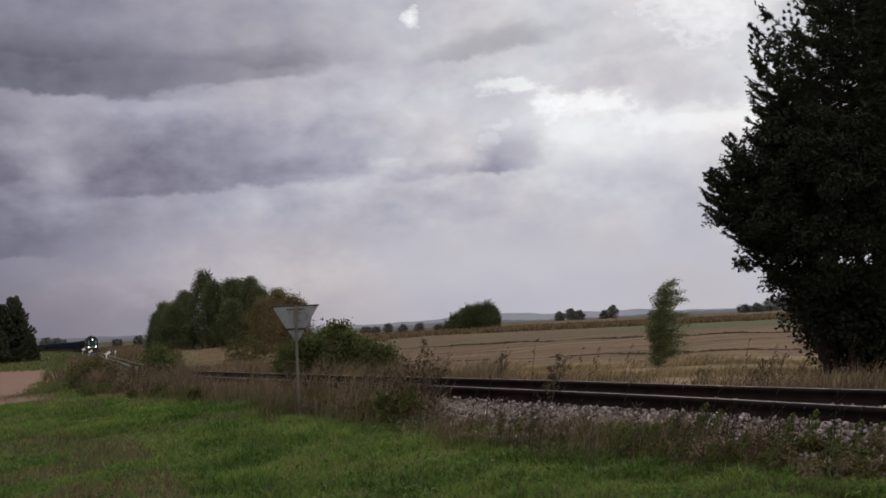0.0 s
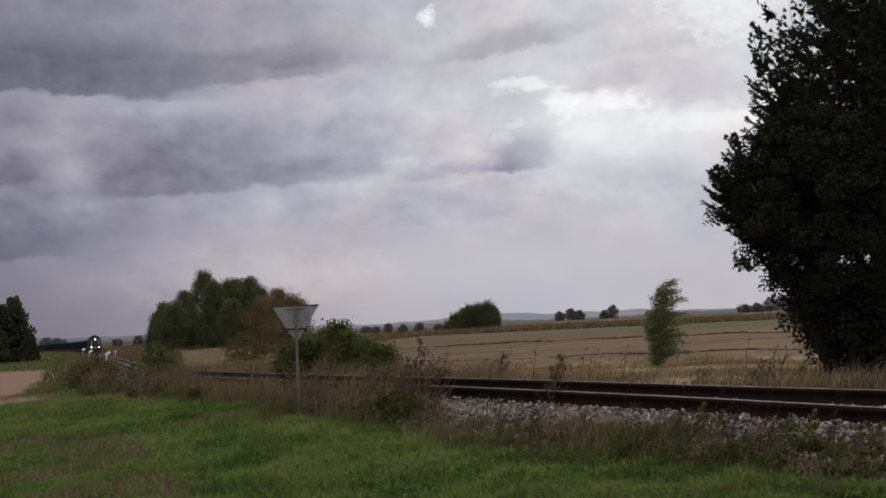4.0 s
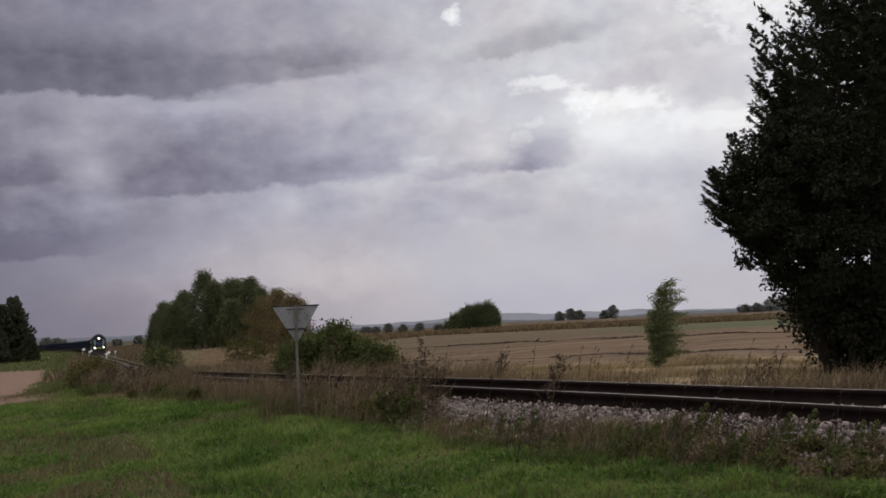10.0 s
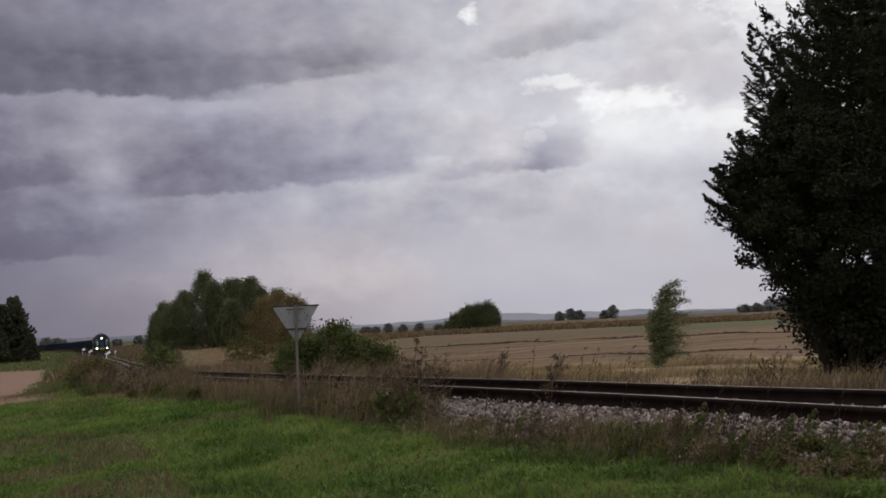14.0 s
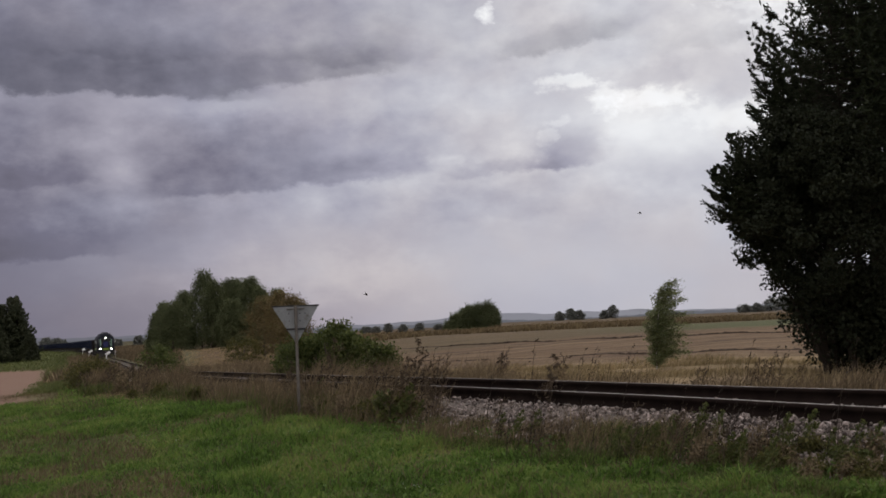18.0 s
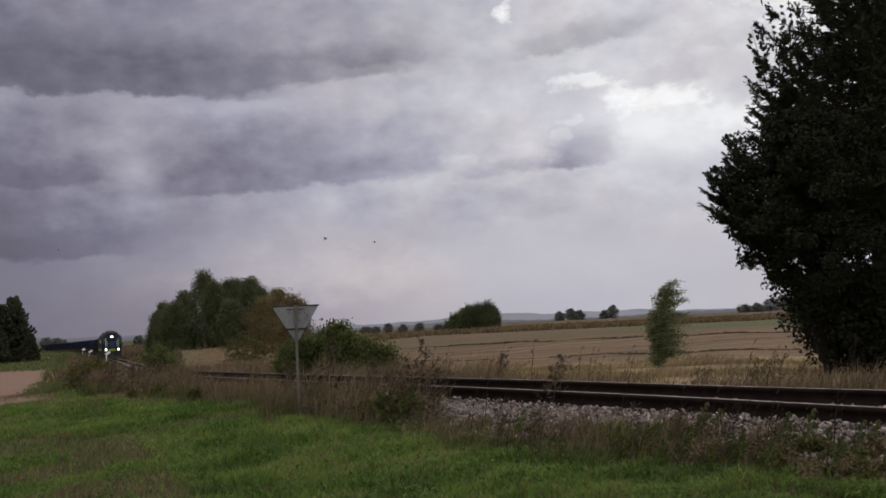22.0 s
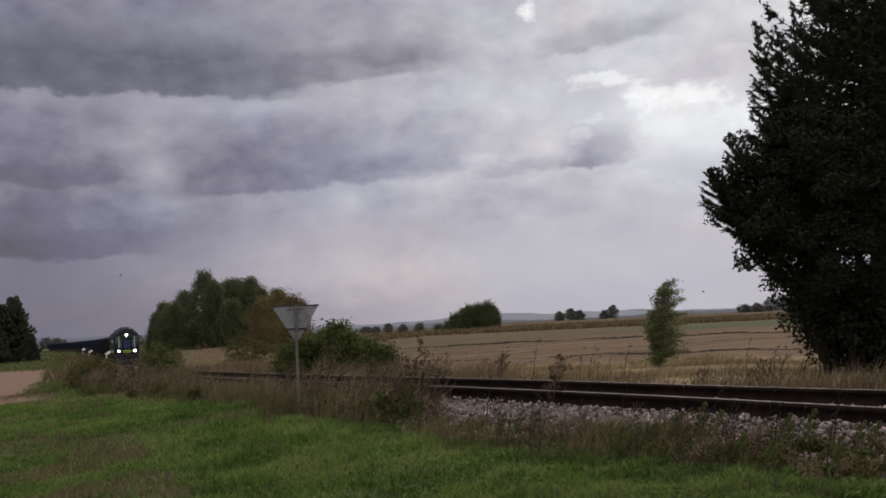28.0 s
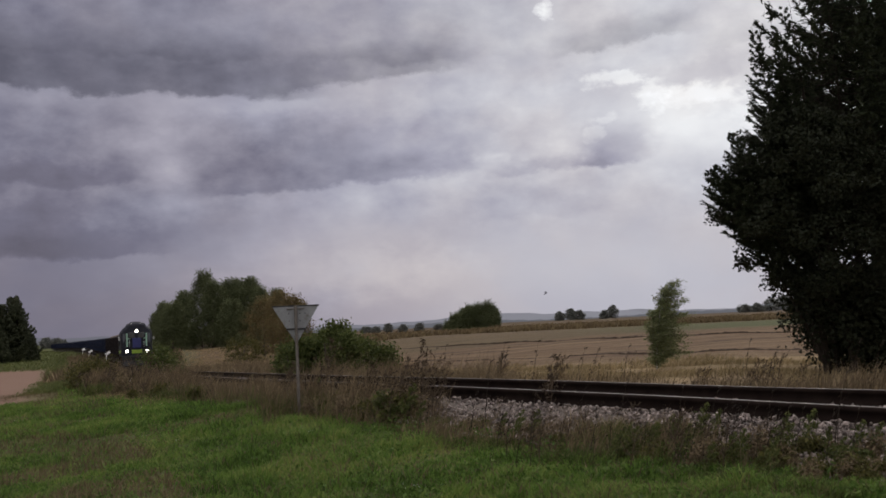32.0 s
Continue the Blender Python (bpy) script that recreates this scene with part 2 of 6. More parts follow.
# ---- sky backdrop, far distance ----
def sky_frame(name):
    """Nodes shared by the cloud sheets: bearing and height in degrees, wobbled by noise, and the noise."""
    m, t, out = mat_nodes(name)
    tc = t.nodes.new("ShaderNodeTexCoord")
    sep = t.nodes.new("ShaderNodeSeparateXYZ")
    t.links.new(tc.outputs["Object"], sep.inputs[0])
    x, y, z = sep.outputs
    az = num(t, "MULTIPLY", num(t, "ARCTAN2", x, y), 57.2958)
    el = num(t, "MULTIPLY", num(t, "ARCTAN2", z, num(t, "SQRT", num(t, "ADD", num(t, "MULTIPLY", x, x), num(t, "MULTIPLY", y, y)))), 57.2958)
    comb = t.nodes.new("ShaderNodeCombineXYZ")
    t.links.new(num(t, "MULTIPLY", az, 0.14), comb.inputs[0])
    t.links.new(num(t, "MULTIPLY", el, 0.21), comb.inputs[1])
    p = comb.outputs[0]
    wob1 = num(t, "SUBTRACT", noise_of(t, p, 1.9, 6.0, 0.6), 0.5)
    wob2 = num(t, "SUBTRACT", noise_of(t, p, 2.6, 6.0, 0.62), 0.5)
    billow = num(t, "SUBTRACT", noise_of(t, p, 4.2, 6.0, 0.55), 0.5)
    u = num(t, "MULTIPLY_ADD", wob1, 3.6, az)
    v = num(t, "MULTIPLY_ADD", wob2, 1.5, num(t, "MULTIPLY_ADD", billow, 0.5, el))
    puff = num(t, "SUBTRACT", noise_of(t, p, 9.0, 5.0, 0.6), 0.5)
    return m, t, out, az, el, p, u, v, billow, puff


def bank_mask(t, u, v, a, e, slope, half, high):
    """A bank of cloud: flat crisp base at height e, rising by slope, soft top."""
    du = num(t, "ADD", u, -a)
    d = num(t, "SUBTRACT", num(t, "ADD", v, -e), num(t, "MULTIPLY", du, slope))
    side = num(t, "SUBTRACT", 1.0, smooth01(t, num(t, "ABSOLUTE", du), 0.45 * half, 1.15 * half))
    body = num(t, "SUBTRACT", smooth01(t, d, -0.12, 0.22), smooth01(t, d, 0.35 * high, 1.1 * high))
    return num(t, "MULTIPLY", side, body)


def gap_mask(t, u, v, a, e, sa, se, billow, inner=0.0, outer=1.8):
    du, dv = num(t, "MULTIPLY_ADD", u, 1 / sa, -a / sa), num(t, "MULTIPLY_ADD", v, 1 / se, -e / se)
    r = num(t, "SQRT", num(t, "ADD", num(t, "MULTIPLY", du, du), num(t, "MULTIPLY", dv, dv)))
    return num(t, "SUBTRACT", 1.0, smooth01(t, num(t, "MULTIPLY_ADD", billow, 1.8, r), inner, outer))


CLOUD_RAMP = [(0.0, (0.09, 0.086, 0.115)), (0.2, (0.176, 0.172, 0.233)), (0.4, (0.37, 0.363, 0.44)), (0.6, (0.597, 0.592, 0.637)), (0.8, (0.85, 0.85, 0.86)), (1.0, (0.97, 0.98, 1.0))]


def sky_material():
    m, t, out, az, el, p, u, v, billow, puff = sky_frame("cloud_deck")
    fine = num(t, "SUBTRACT", noise_of(t, p, 1.6, 5.0, 0.52), 0.5)
    lum = num(t, "MULTIPLY_ADD", smooth01(t, az, -26.0, 8.0), 0.36, 0.28)
    calm = num(t, "MULTIPLY_ADD", smooth01(t, el, 2.5, 7.0), 0.85, 0.15)
    lum = num(t, "MULTIPLY_ADD", num(t, "SUBTRACT", 1.0, smooth01(t, el, 1.0, 9.0)), -0.075, lum)
    lum = num(t, "MULTIPLY_ADD", num(t, "MULTIPLY", num(t, "SUBTRACT", 1.0, smooth01(t, el, 6.0, 9.5)), smooth01(t, az, -6.0, 4.0)), -0.05, lum)
    lum = num(t, "MULTIPLY_ADD", num(t, "MULTIPLY", fine, calm), 0.36, lum)
    lum = num(t, "MULTIPLY_ADD", num(t, "MULTIPLY", billow, calm), 0.20, lum)
    # bearing, height of the base, slope, half width, thickness (degrees), brightness
    banks = ((-10.5, 7.2, .06, 7.8, 4.2, -.14), (-5.6, 7.8, 0.0, 3.2, 1.2, -.06), (-24, 7.5, 0.0, 4.8, 1.7, -.08), (-23.5, 4.0, 0.0, 5.4, 2.2, -.09), (-27, 4.2, 0.0, 4.5, 6.0, -.05),
             (-1.0, 5.2, 0.0, 4.5, 2.4, -.035), (3.7, 7.65, .08, 2.4, 2.6, -.15), (0.2, 7.45, .05, 3.8, 0.9, -.11), (8.4, 11.5, 0.0, 2.2, 1.3, -.09), (13.2, 9.9, 0.0, 2.4, 2.2, -.08), (-34, 7.0, 0.0, 7.0, 5.0, -.10))
    gaps = ((10.6, 9.6, 5.6, 1.6, .16), (-9.3, 6.4, 1.0, 0.6, .09), (-8.2, 8.9, 2.4, 0.7, .06), (-15.0, 11.3, 4.5, 0.5, .07), (-14.0, 3.2, 7.0, 1.6, .06),
            (-19.0, 8.2, 1.4, 0.6, .10), (-20, 12.2, 8.0, 0.6, .05), (-2.7, 8.1, 0.7, 0.4, .1), (-3.0, 2.6, 9.0, 1.3, .04), (-10.0, 3.0, 5.0, 1.5, .05))
    # torn bright edges where the sun stands behind the cloud
    rents = ((3.7, 11.8, 1.7, 0.42, .17), (5.7, 11.0, 0.9, 0.8, .15), (8.0, 10.8, 2.3, 0.6, .17), (2.3, 9.35, 0.45, 0.6, .09), (12.5, 9.8, 4.0, 0.9, .07), (3.0, 10.0, 0.9, 0.3, .08))
    for a, e, s, w, h, amp in banks:
        lum = num(t, "MULTIPLY_ADD", bank_mask(t, u, v, a, e, s, w, h), amp, lum)
    for a, e, sa, se, amp in gaps:
        lum = num(t, "MULTIPLY_ADD", gap_mask(t, u, v, a, e, sa, se, billow), amp, lum)
    ragged = num(t, "MULTIPLY_ADD", puff, 0.9, billow)
    for a, e, sa, se, amp in rents:
        lum = num(t, "MULTIPLY_ADD", gap_mask(t, u, v, a, e, sa, se, ragged, 0.45, 1.25), amp, lum)
    col = ramp(t, lum, CLOUD_RAMP)
    warm = num(t, "SUBTRACT", 1.0, smooth01(t, el, 1.5, 7.0))
    col = mix(t, num(t, "MULTIPLY", warm, smooth01(t, az, -18.0, -6.0)), col, mix(t, 1.0, col, (1.012, 1.0, 0.99), "MULTIPLY"))
    hue = smooth01(t, noise_of(t, p, 0.9, 3.0, 0.5), 0.38, 0.62)
    col = mix(t, 1.0, col, mix(t, hue, (0.988, 1.0, 1.018), (1.018, 0.998, 0.985)), "MULTIPLY")
    dusk = num(t, "MULTIPLY", warm, num(t, "SUBTRACT", 1.0, smooth01(t, az, -8.0, 3.0)))
    col = mix(t, dusk, col, mix(t, 1.0, col, (1.04, 1.0, 0.955), "MULTIPLY"))
    e = t.nodes.new("ShaderNodeEmission")
    t.links.new(col, e.inputs["Color"])
    t.links.new(e.outputs[0], out.inputs["Surface"])
    return m


def high_cloud_material():
    """The nearer, faster bank overhead: see-through but for its dark sheets and two bright rifts."""
    m, t, out, az, el, p, u, v, billow, puff = sky_frame("high_cloud_bank")
    banks = ((-24, 12.0, -.03, 11.5, 3.6, .74), (-10.6, 12.45, .10, 5.6, 2.0, .42), (-16, 13.5, -.03, 15, 6.0, .15), (2.6, 13.4, .10, 4.0, 1.7, .30), (-40, 11.8, 0.0, 12, 5.0, .6), (10.5, 13.0, .05, 4.0, 1.4, .10))
    rifts = ((-1.1, 15.3, 0.6, 0.36, .85), (14.2, 15.8, 3.4, 2.3, .7))
    alpha = num(t, "MULTIPLY", num(t, "MULTIPLY", smooth01(t, el, 11.5, 13.5), 0.10), num(t, "ADD", billow, 0.5))
    for a, e, s, w, h, amp in banks:
        alpha = num(t, "MULTIPLY_ADD", bank_mask(t, u, v, a, e, s, w, h), amp, alpha)
    alpha = num(t, "MULTIPLY", alpha, num(t, "MULTIPLY_ADD", billow, 0.9, 1.0), clamp=True)
    lit = None
    for a, e, sa, se, amp in rifts:
        g = num(t, "MULTIPLY", gap_mask(t, u, v, a, e, sa, se, num(t, "MULTIPLY_ADD", puff, 0.9, billow), 0.1, 1.5), amp)
        lit = g if lit is None else num(t, "MAXIMUM", lit, g)
    col = mix(t, smooth01(t, lit, 0.0, 0.2), (0.115, 0.114, 0.152), (0.95, 0.96, 0.97))
    e = t.nodes.new("ShaderNodeEmission")
    t.links.new(col, e.inputs["Color"])
    clear = t.nodes.new("ShaderNodeBsdfTransparent")
    mx = t.nodes.new("ShaderNodeMixShader")
    t.links.new(num(t, "MAXIMUM", alpha, lit, clamp=True), mx.inputs[0])
    t.links.new(clear.outputs[0], mx.inputs[1])
    t.links.new(e.outputs[0], mx.inputs[2])
    t.links.new(mx.outputs[0], out.inputs["Surface"])
    return m


def arc_sheet(name, radius, az0, az1, na, heights, material, top=None):
    """A curved upright sheet round the place; heights in metres, or top(az) for the upper edge."""
    az = np.radians(np.linspace(az0, az1, na))
    rows = []
    for k, h in enumerate(heights):
        hh = np.full(na, float(h)) if top is None or k == 0 else top(az)
        rows.append(np.stack([radius * np.sin(az), radius * np.cos(az), hh], 1))
    v = np.concatenate(rows)
    i = np.arange(na - 1)
    f = np.concatenate([np.stack([i + k * na, i + 1 + k * na, i + 1 + (k + 1) * na, i + (k + 1) * na], 1) for k in range(len(heights) - 1)])
    return fast_mesh(name, v, f, material, smooth=True)


sky_backdrop = put("backdrop", arc_sheet("backdrop", 2600, -80, 80, 81, [-160, 0, 300, 700, 1250], sky_material()), m=pose(0, 0, 1.6))
tagged(sky_backdrop, "grey layered rain clouds with bright gaps, drifting over the plain", "sky", kind="structure")
high_backdrop = put("backdrop_high_cloud", arc_sheet("backdrop_high_cloud", 2560, -80, 80, 81, [420, 700, 1230], high_cloud_material()), m=pose(0, 0, 1.6))
tagged(high_backdrop, "dark flat-based cloud bank drifting overhead", "cloud", kind="structure")


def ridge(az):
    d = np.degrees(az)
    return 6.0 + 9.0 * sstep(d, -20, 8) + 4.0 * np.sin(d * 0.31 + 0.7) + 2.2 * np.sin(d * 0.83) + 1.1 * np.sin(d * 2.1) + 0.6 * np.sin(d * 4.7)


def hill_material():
    """Glowing hills, haze in their colour, paler towards the brighter part of the sky."""
    m, t, out = mat_nodes("hazed_glowing_hills")
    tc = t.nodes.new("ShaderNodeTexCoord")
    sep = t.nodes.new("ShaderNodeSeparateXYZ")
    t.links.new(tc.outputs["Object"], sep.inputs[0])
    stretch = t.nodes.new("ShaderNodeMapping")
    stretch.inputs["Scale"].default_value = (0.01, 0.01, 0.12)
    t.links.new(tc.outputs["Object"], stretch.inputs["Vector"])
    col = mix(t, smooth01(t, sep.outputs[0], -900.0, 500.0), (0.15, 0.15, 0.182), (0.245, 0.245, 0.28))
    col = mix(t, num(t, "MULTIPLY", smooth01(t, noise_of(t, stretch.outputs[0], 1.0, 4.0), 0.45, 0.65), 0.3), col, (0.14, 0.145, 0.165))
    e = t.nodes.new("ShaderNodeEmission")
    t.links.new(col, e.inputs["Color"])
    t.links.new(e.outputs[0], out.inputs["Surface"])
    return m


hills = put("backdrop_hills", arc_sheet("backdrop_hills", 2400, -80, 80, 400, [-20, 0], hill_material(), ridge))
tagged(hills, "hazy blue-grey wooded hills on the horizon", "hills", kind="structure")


# The sheet glows by itself; haze over the woods is in its colour.
woods = put("backdrop_woods", arc_sheet("backdrop_woods", 2150, -80, 80, 900, [-20, 0], glow("hazed_glowing_woods", (0.128, 0.13, 0.148), 1.0),
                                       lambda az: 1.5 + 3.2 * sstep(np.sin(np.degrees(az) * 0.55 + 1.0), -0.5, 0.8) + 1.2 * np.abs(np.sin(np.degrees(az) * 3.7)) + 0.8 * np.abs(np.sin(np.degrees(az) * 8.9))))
tagged(woods, "hazy dark line of far woods below the hills", "woods", kind="structure")


# ---- ground ----
def ground_material():
    m, t, out = mat_nodes("meadow_and_fields")
    tc = t.nodes.new("ShaderNodeTexCoord")
    p = tc.outputs["Object"]
    sep = t.nodes.new("ShaderNodeSeparateXYZ")
    t.links.new(p, sep.inputs[0])
    x, y = sep.outputs[0], sep.outputs[1]
    big, midn, small = noise_of(t, p, 0.12, 5.0), noise_of(t, p, 0.9, 5.0), noise_of(t, p, 14.0, 4.0)
    grass = ramp(t, midn, [(0.3, (0.05, 0.066, 0.02)), (0.5, (0.07, 0.086, 0.027)), (0.62, (0.09, 0.078, 0.034)), (0.75, (0.10, 0.07, 0.043))])
    straw = ramp(t, noise_of(t, p, 0.5, 6.0), [(0.3, (0.14, 0.10, 0.055)), (0.7, (0.26, 0.188, 0.10))])
    stretch = t.nodes.new("ShaderNodeMapping")
    stretch.inputs["Scale"].default_value = (0.03, 0.34, 1.0)
    t.links.new(p, stretch.inputs["Vector"])
    rows = noise_of(t, stretch.outputs[0], 1.0, 6.0, 0.65)
    field = ramp(t, num(t, "MULTIPLY_ADD", num(t, "SUBTRACT", midn, 0.5), 0.35, rows), [(0.36, (0.048, 0.029, 0.015)), (0.5, (0.093, 0.058, 0.031)), (0.64, (0.145, 0.098, 0.055))])
    green = ramp(t, rows, [(0.34, (0.040, 0.052, 0.017)), (0.54, (0.062, 0.066, 0.025)), (0.68, (0.105, 0.082, 0.044))])
    far = ramp(t, rows, [(0.3, (0.07, 0.05, 0.03)), (0.7, (0.115, 0.082, 0.047))])
    grass = mix(t, num(t, "MULTIPLY", num(t, "MULTIPLY", smooth01(t, y, 42.0, 95.0), 0.8), smooth01(t, num(t, "MULTIPLY_ADD", y, 0.33, x), -2.0, 2.0)), grass, ramp(t, noise_of(t, p, 0.25, 6.0), [(0.35, (0.05, 0.05, 0.024)), (0.6, (0.085, 0.066, 0.038))]))
    yw = num(t, "MULTIPLY_ADD", num(t, "SUBTRACT", midn, 0.5), 3.0, num(t, "MULTIPLY_ADD", x, 0.12, y))
    strip = mix(t, smooth01(t, yw, 31.0, 38.0), straw, field)
    # the strips fan out to the east: a green one beyond the stubble, then the brown crop
    yg = num(t, "ADD", num(t, "MULTIPLY_ADD", x, -0.30, y), num(t, "MULTIPLY_ADD", midn, 8.0, -4.0))
    green = mix(t, num(t, "MULTIPLY_ADD", smooth01(t, x, 8.0, 30.0), 0.9, 0.1), ramp(t, rows, [(0.36, (0.052, 0.036, 0.018)), (0.64, (0.115, 0.078, 0.042))]), green)
    strip = mix(t, num(t, "MULTIPLY", smooth01(t, yg, 80.0, 88.0), smooth01(t, num(t, "MULTIPLY_ADD", y, 0.09, x), -4.0, 8.0)), strip, green)
    strip = mix(t, num(t, "MULTIPLY", smooth01(t, yg, 128.0, 140.0), smooth01(t, num(t, "MULTIPLY_ADD", y, 0.09, x), -4.0, 8.0)), strip, far)
    # beyond the line
    away = num(t, "MULTIPLY", num(t, "MAXIMUM", num(t, "ADD", y, -100.0), 0.0), -0.06)
    q = num(t, "ADD", num(t, "ADD", num(t, "MULTIPLY_ADD", y, 0.28, x), away), num(t, "MULTIPLY_ADD", midn, 3.0, -1.5))
    col = mix(t, smooth01(t, q, 4.5, 7.0), grass, strip)
    # bare reddish soil left of the meadow
    soil = ramp(t, small, [(0.3, (0.135, 0.08, 0.058)), (0.7, (0.195, 0.128, 0.097))])
    edge = num(t, "ADD", num(t, "MULTIPLY_ADD", y, 0.352, x), num(t, "MULTIPLY_ADD", midn, 3.0, -1.5))
    bare = num(t, "MULTIPLY", num(t, "SUBTRACT", 1.0, smooth01(t, edge, -1.6, 0.4)), num(t, "MULTIPLY", smooth01(t, y, 24.0, 30.0), num(t, "SUBTRACT", 1.0, smooth01(t, y, 132.0, 150.0))))
    col = mix(t, bare, col, soil)
    col = mix(t, num(t, "MULTIPLY", smooth01(t, small, 0.45, 0.7), 0.35), col, (0.04, 0.032, 0.022))
    b = t.nodes.new("ShaderNodeBsdfPrincipled")
    b.inputs["Roughness"].default_value, b.inputs["Specular IOR Level"].default_value = 0.95, 0.1
    t.links.new(col, b.inputs["Base Color"])
    bp = t.nodes.new("ShaderNodeBump")
    bp.inputs["Strength"].default_value, bp.inputs["Distance"].default_value = 0.6, 0.06
    t.links.new(num(t, "ADD", small, midn), bp.inputs["Height"])
    t.links.new(bp.outputs[0], b.inputs["Normal"])
    t.links.new(b.outputs[0], out.inputs["Surface"])
    return m


def build_ground():
    r = np.concatenate([[0.0], np.geomspace(0.02, 1.0, 8), np.geomspace(1.2, 2700, 260)])
    a = np.radians(np.concatenate([np.linspace(-30, 30, 240, endpoint=False), np.linspace(30, 330, 150, endpoint=False)]))
    rr, aa = np.meshgrid(r[1:], a, indexing="ij")
    x, y = (rr * np.sin(aa)).ravel() + 0.3, (rr * np.cos(aa)).ravel() - 0.25
    z = ground_z(x, y)
    na = len(a)
    v = np.concatenate([[[0.3, -0.25, gz(0, 0)]], np.stack([x, y, z], 1)])
    i = np.arange(na)
    j = (i + 1) % na
    ks = np.arange(len(r) - 2)[:, None]
    f = np.stack([1 + ks * na + i, 1 + ks * na + j, 1 + (ks + 1) * na + j, 1 + (ks + 1) * na + i], 2).reshape(-1, 4)[:, ::-1]
    me = fast_mesh("ground", v, f, ground_material(), smooth=True)
    return tagged(put("ground", me), "green meadow and stubble fields stretching flat to the horizon", "ground", kind="structure")


build_ground()

# ---- railway line ----
STONE = surface("ballast_stone", (0.085, 0.068, 0.06), (0.25, 0.208, 0.19), 9.0, 0.9, bump=0.5, vary=0.6, island=True)
STONE_ONE = surface("ballast_stone_single", (0.115, 0.095, 0.086), (0.33, 0.285, 0.27), 9.0, 0.9, bump=0.5, vary=0.6)
# Rust taken darker than its own tone, with the rail's shade in it.
SHADED_RUST = surface("shaded_rusty_rail_steel", (0.010, 0.0068, 0.006), (0.021, 0.0145, 0.012), 6.0, 0.95, 0.0, bump=0.4, spec=0.05)
WORN = surface("worn_rail_top", (0.09, 0.08, 0.075), (0.17, 0.155, 0.145), 2.0, 0.62, 0.6, bump=0.05)
TIE = surface("oiled_sleeper_wood", (0.02, 0.015, 0.012), (0.05, 0.038, 0.03), 5.0, 0.9, bump=0.6, vary=0.3)
IRON = surface("dark_iron", (0.03, 0.026, 0.024), (0.07, 0.05, 0.04), 12.0, 0.7, 0.5, bump=0.3)


def cant(s):
    """By how much the rail next to the meadow stands above the middle of the line: the track is worn and twisted."""
    return float(np.interp(s, [23.0, 24.5, 25.5, 27.0, 33.0, 60.0], [-0.003, 0.0, 0.008, 0.014, 0.014, 0.006]))


def swept(name, outline, s0, s1, step, material, smooth=False, lift=0.0):
    """Sweeps an outline (across, up) along the line."""
    ss = np.arange(s0, s1 + 1e-6, step)
    ring = []
    for s in ss:
        p, d = on_track(s), on_track(s + 0.5) - on_track(s - 0.5)
        d = d / np.linalg.norm(d)
        side = np.array([d[1], -d[0], 0.0])
        ring.append([p + side * u + np.array([0, 0, w + lift - u / 0.795 * cant(s)]) for u, w in outline])
    v = np.array(ring).reshape(-1, 3)
    k = len(outline)
    i = np.arange(k)
    f = (np.arange(len(ss) - 1)[:, None, None] * k + np.stack([i, (i + 1) % k, (i + 1) % k + k, i + k], 1)[None]).reshape(-1, 4)
    return fast_mesh(name, v, f, material, smooth)


line_thing = empty("railway_track", pose(0, 0, 0), "single railway track of rusty rails on a pale stone ballast bed", "railway track", kind="structure")
BALLAST = [(-2.0, -0.40), (-1.25, -0.19), (-0.92, -0.15), (-0.87, -0.175), (0.9, -0.175), (1.25, -0.21), (2.0, -0.42), (1.0, -0.75), (-1.0, -0.75)]
put("ballast_bed", swept("ballast_bed", BALLAST, 1, 42, 1.0, surface("ballast_gravel", (0.03, 0.022, 0.018), (0.095, 0.074, 0.06), 5.0, 0.95, bump=1.0, fine=6.0)), line_thing, "grey-pink crushed stone ballast")
put("ballast_bed", swept("ballast_bed", BALLAST, 42, 900, 1.0, surface("overgrown_gravel", (0.022, 0.018, 0.012), (0.055, 0.041, 0.027), 3.0, 0.95, bump=1.0, fine=6.0)), line_thing, "brown overgrown ballast")
RAIL = [(-.075, -.18), (.075, -.18), (.075, -.168), (.012, -.15), (.009, -.05), (.036, -.04), (.036, -.006), (.028, 0), (-.028, 0), (-.036, -.006), (-.036, -.04), (-.009, -.05), (-.012, -.15), (-.075, -.168)]
HEAD = [(-.024, -.001), (.024, -.001), (.018, .003), (-.018, .003)]
for off in (-0.795, 0.795):
    rail = put("rail", swept("rail", [(u + off, w) for u, w in RAIL], 2, 860, 1.0, SHADED_RUST), line_thing, "rust-brown steel rail")
    put("running_surface", swept("running_surface", [(u + off, w) for u, w in HEAD], 2, 860, 1.0, WORN), rail, "worn bright rail top")


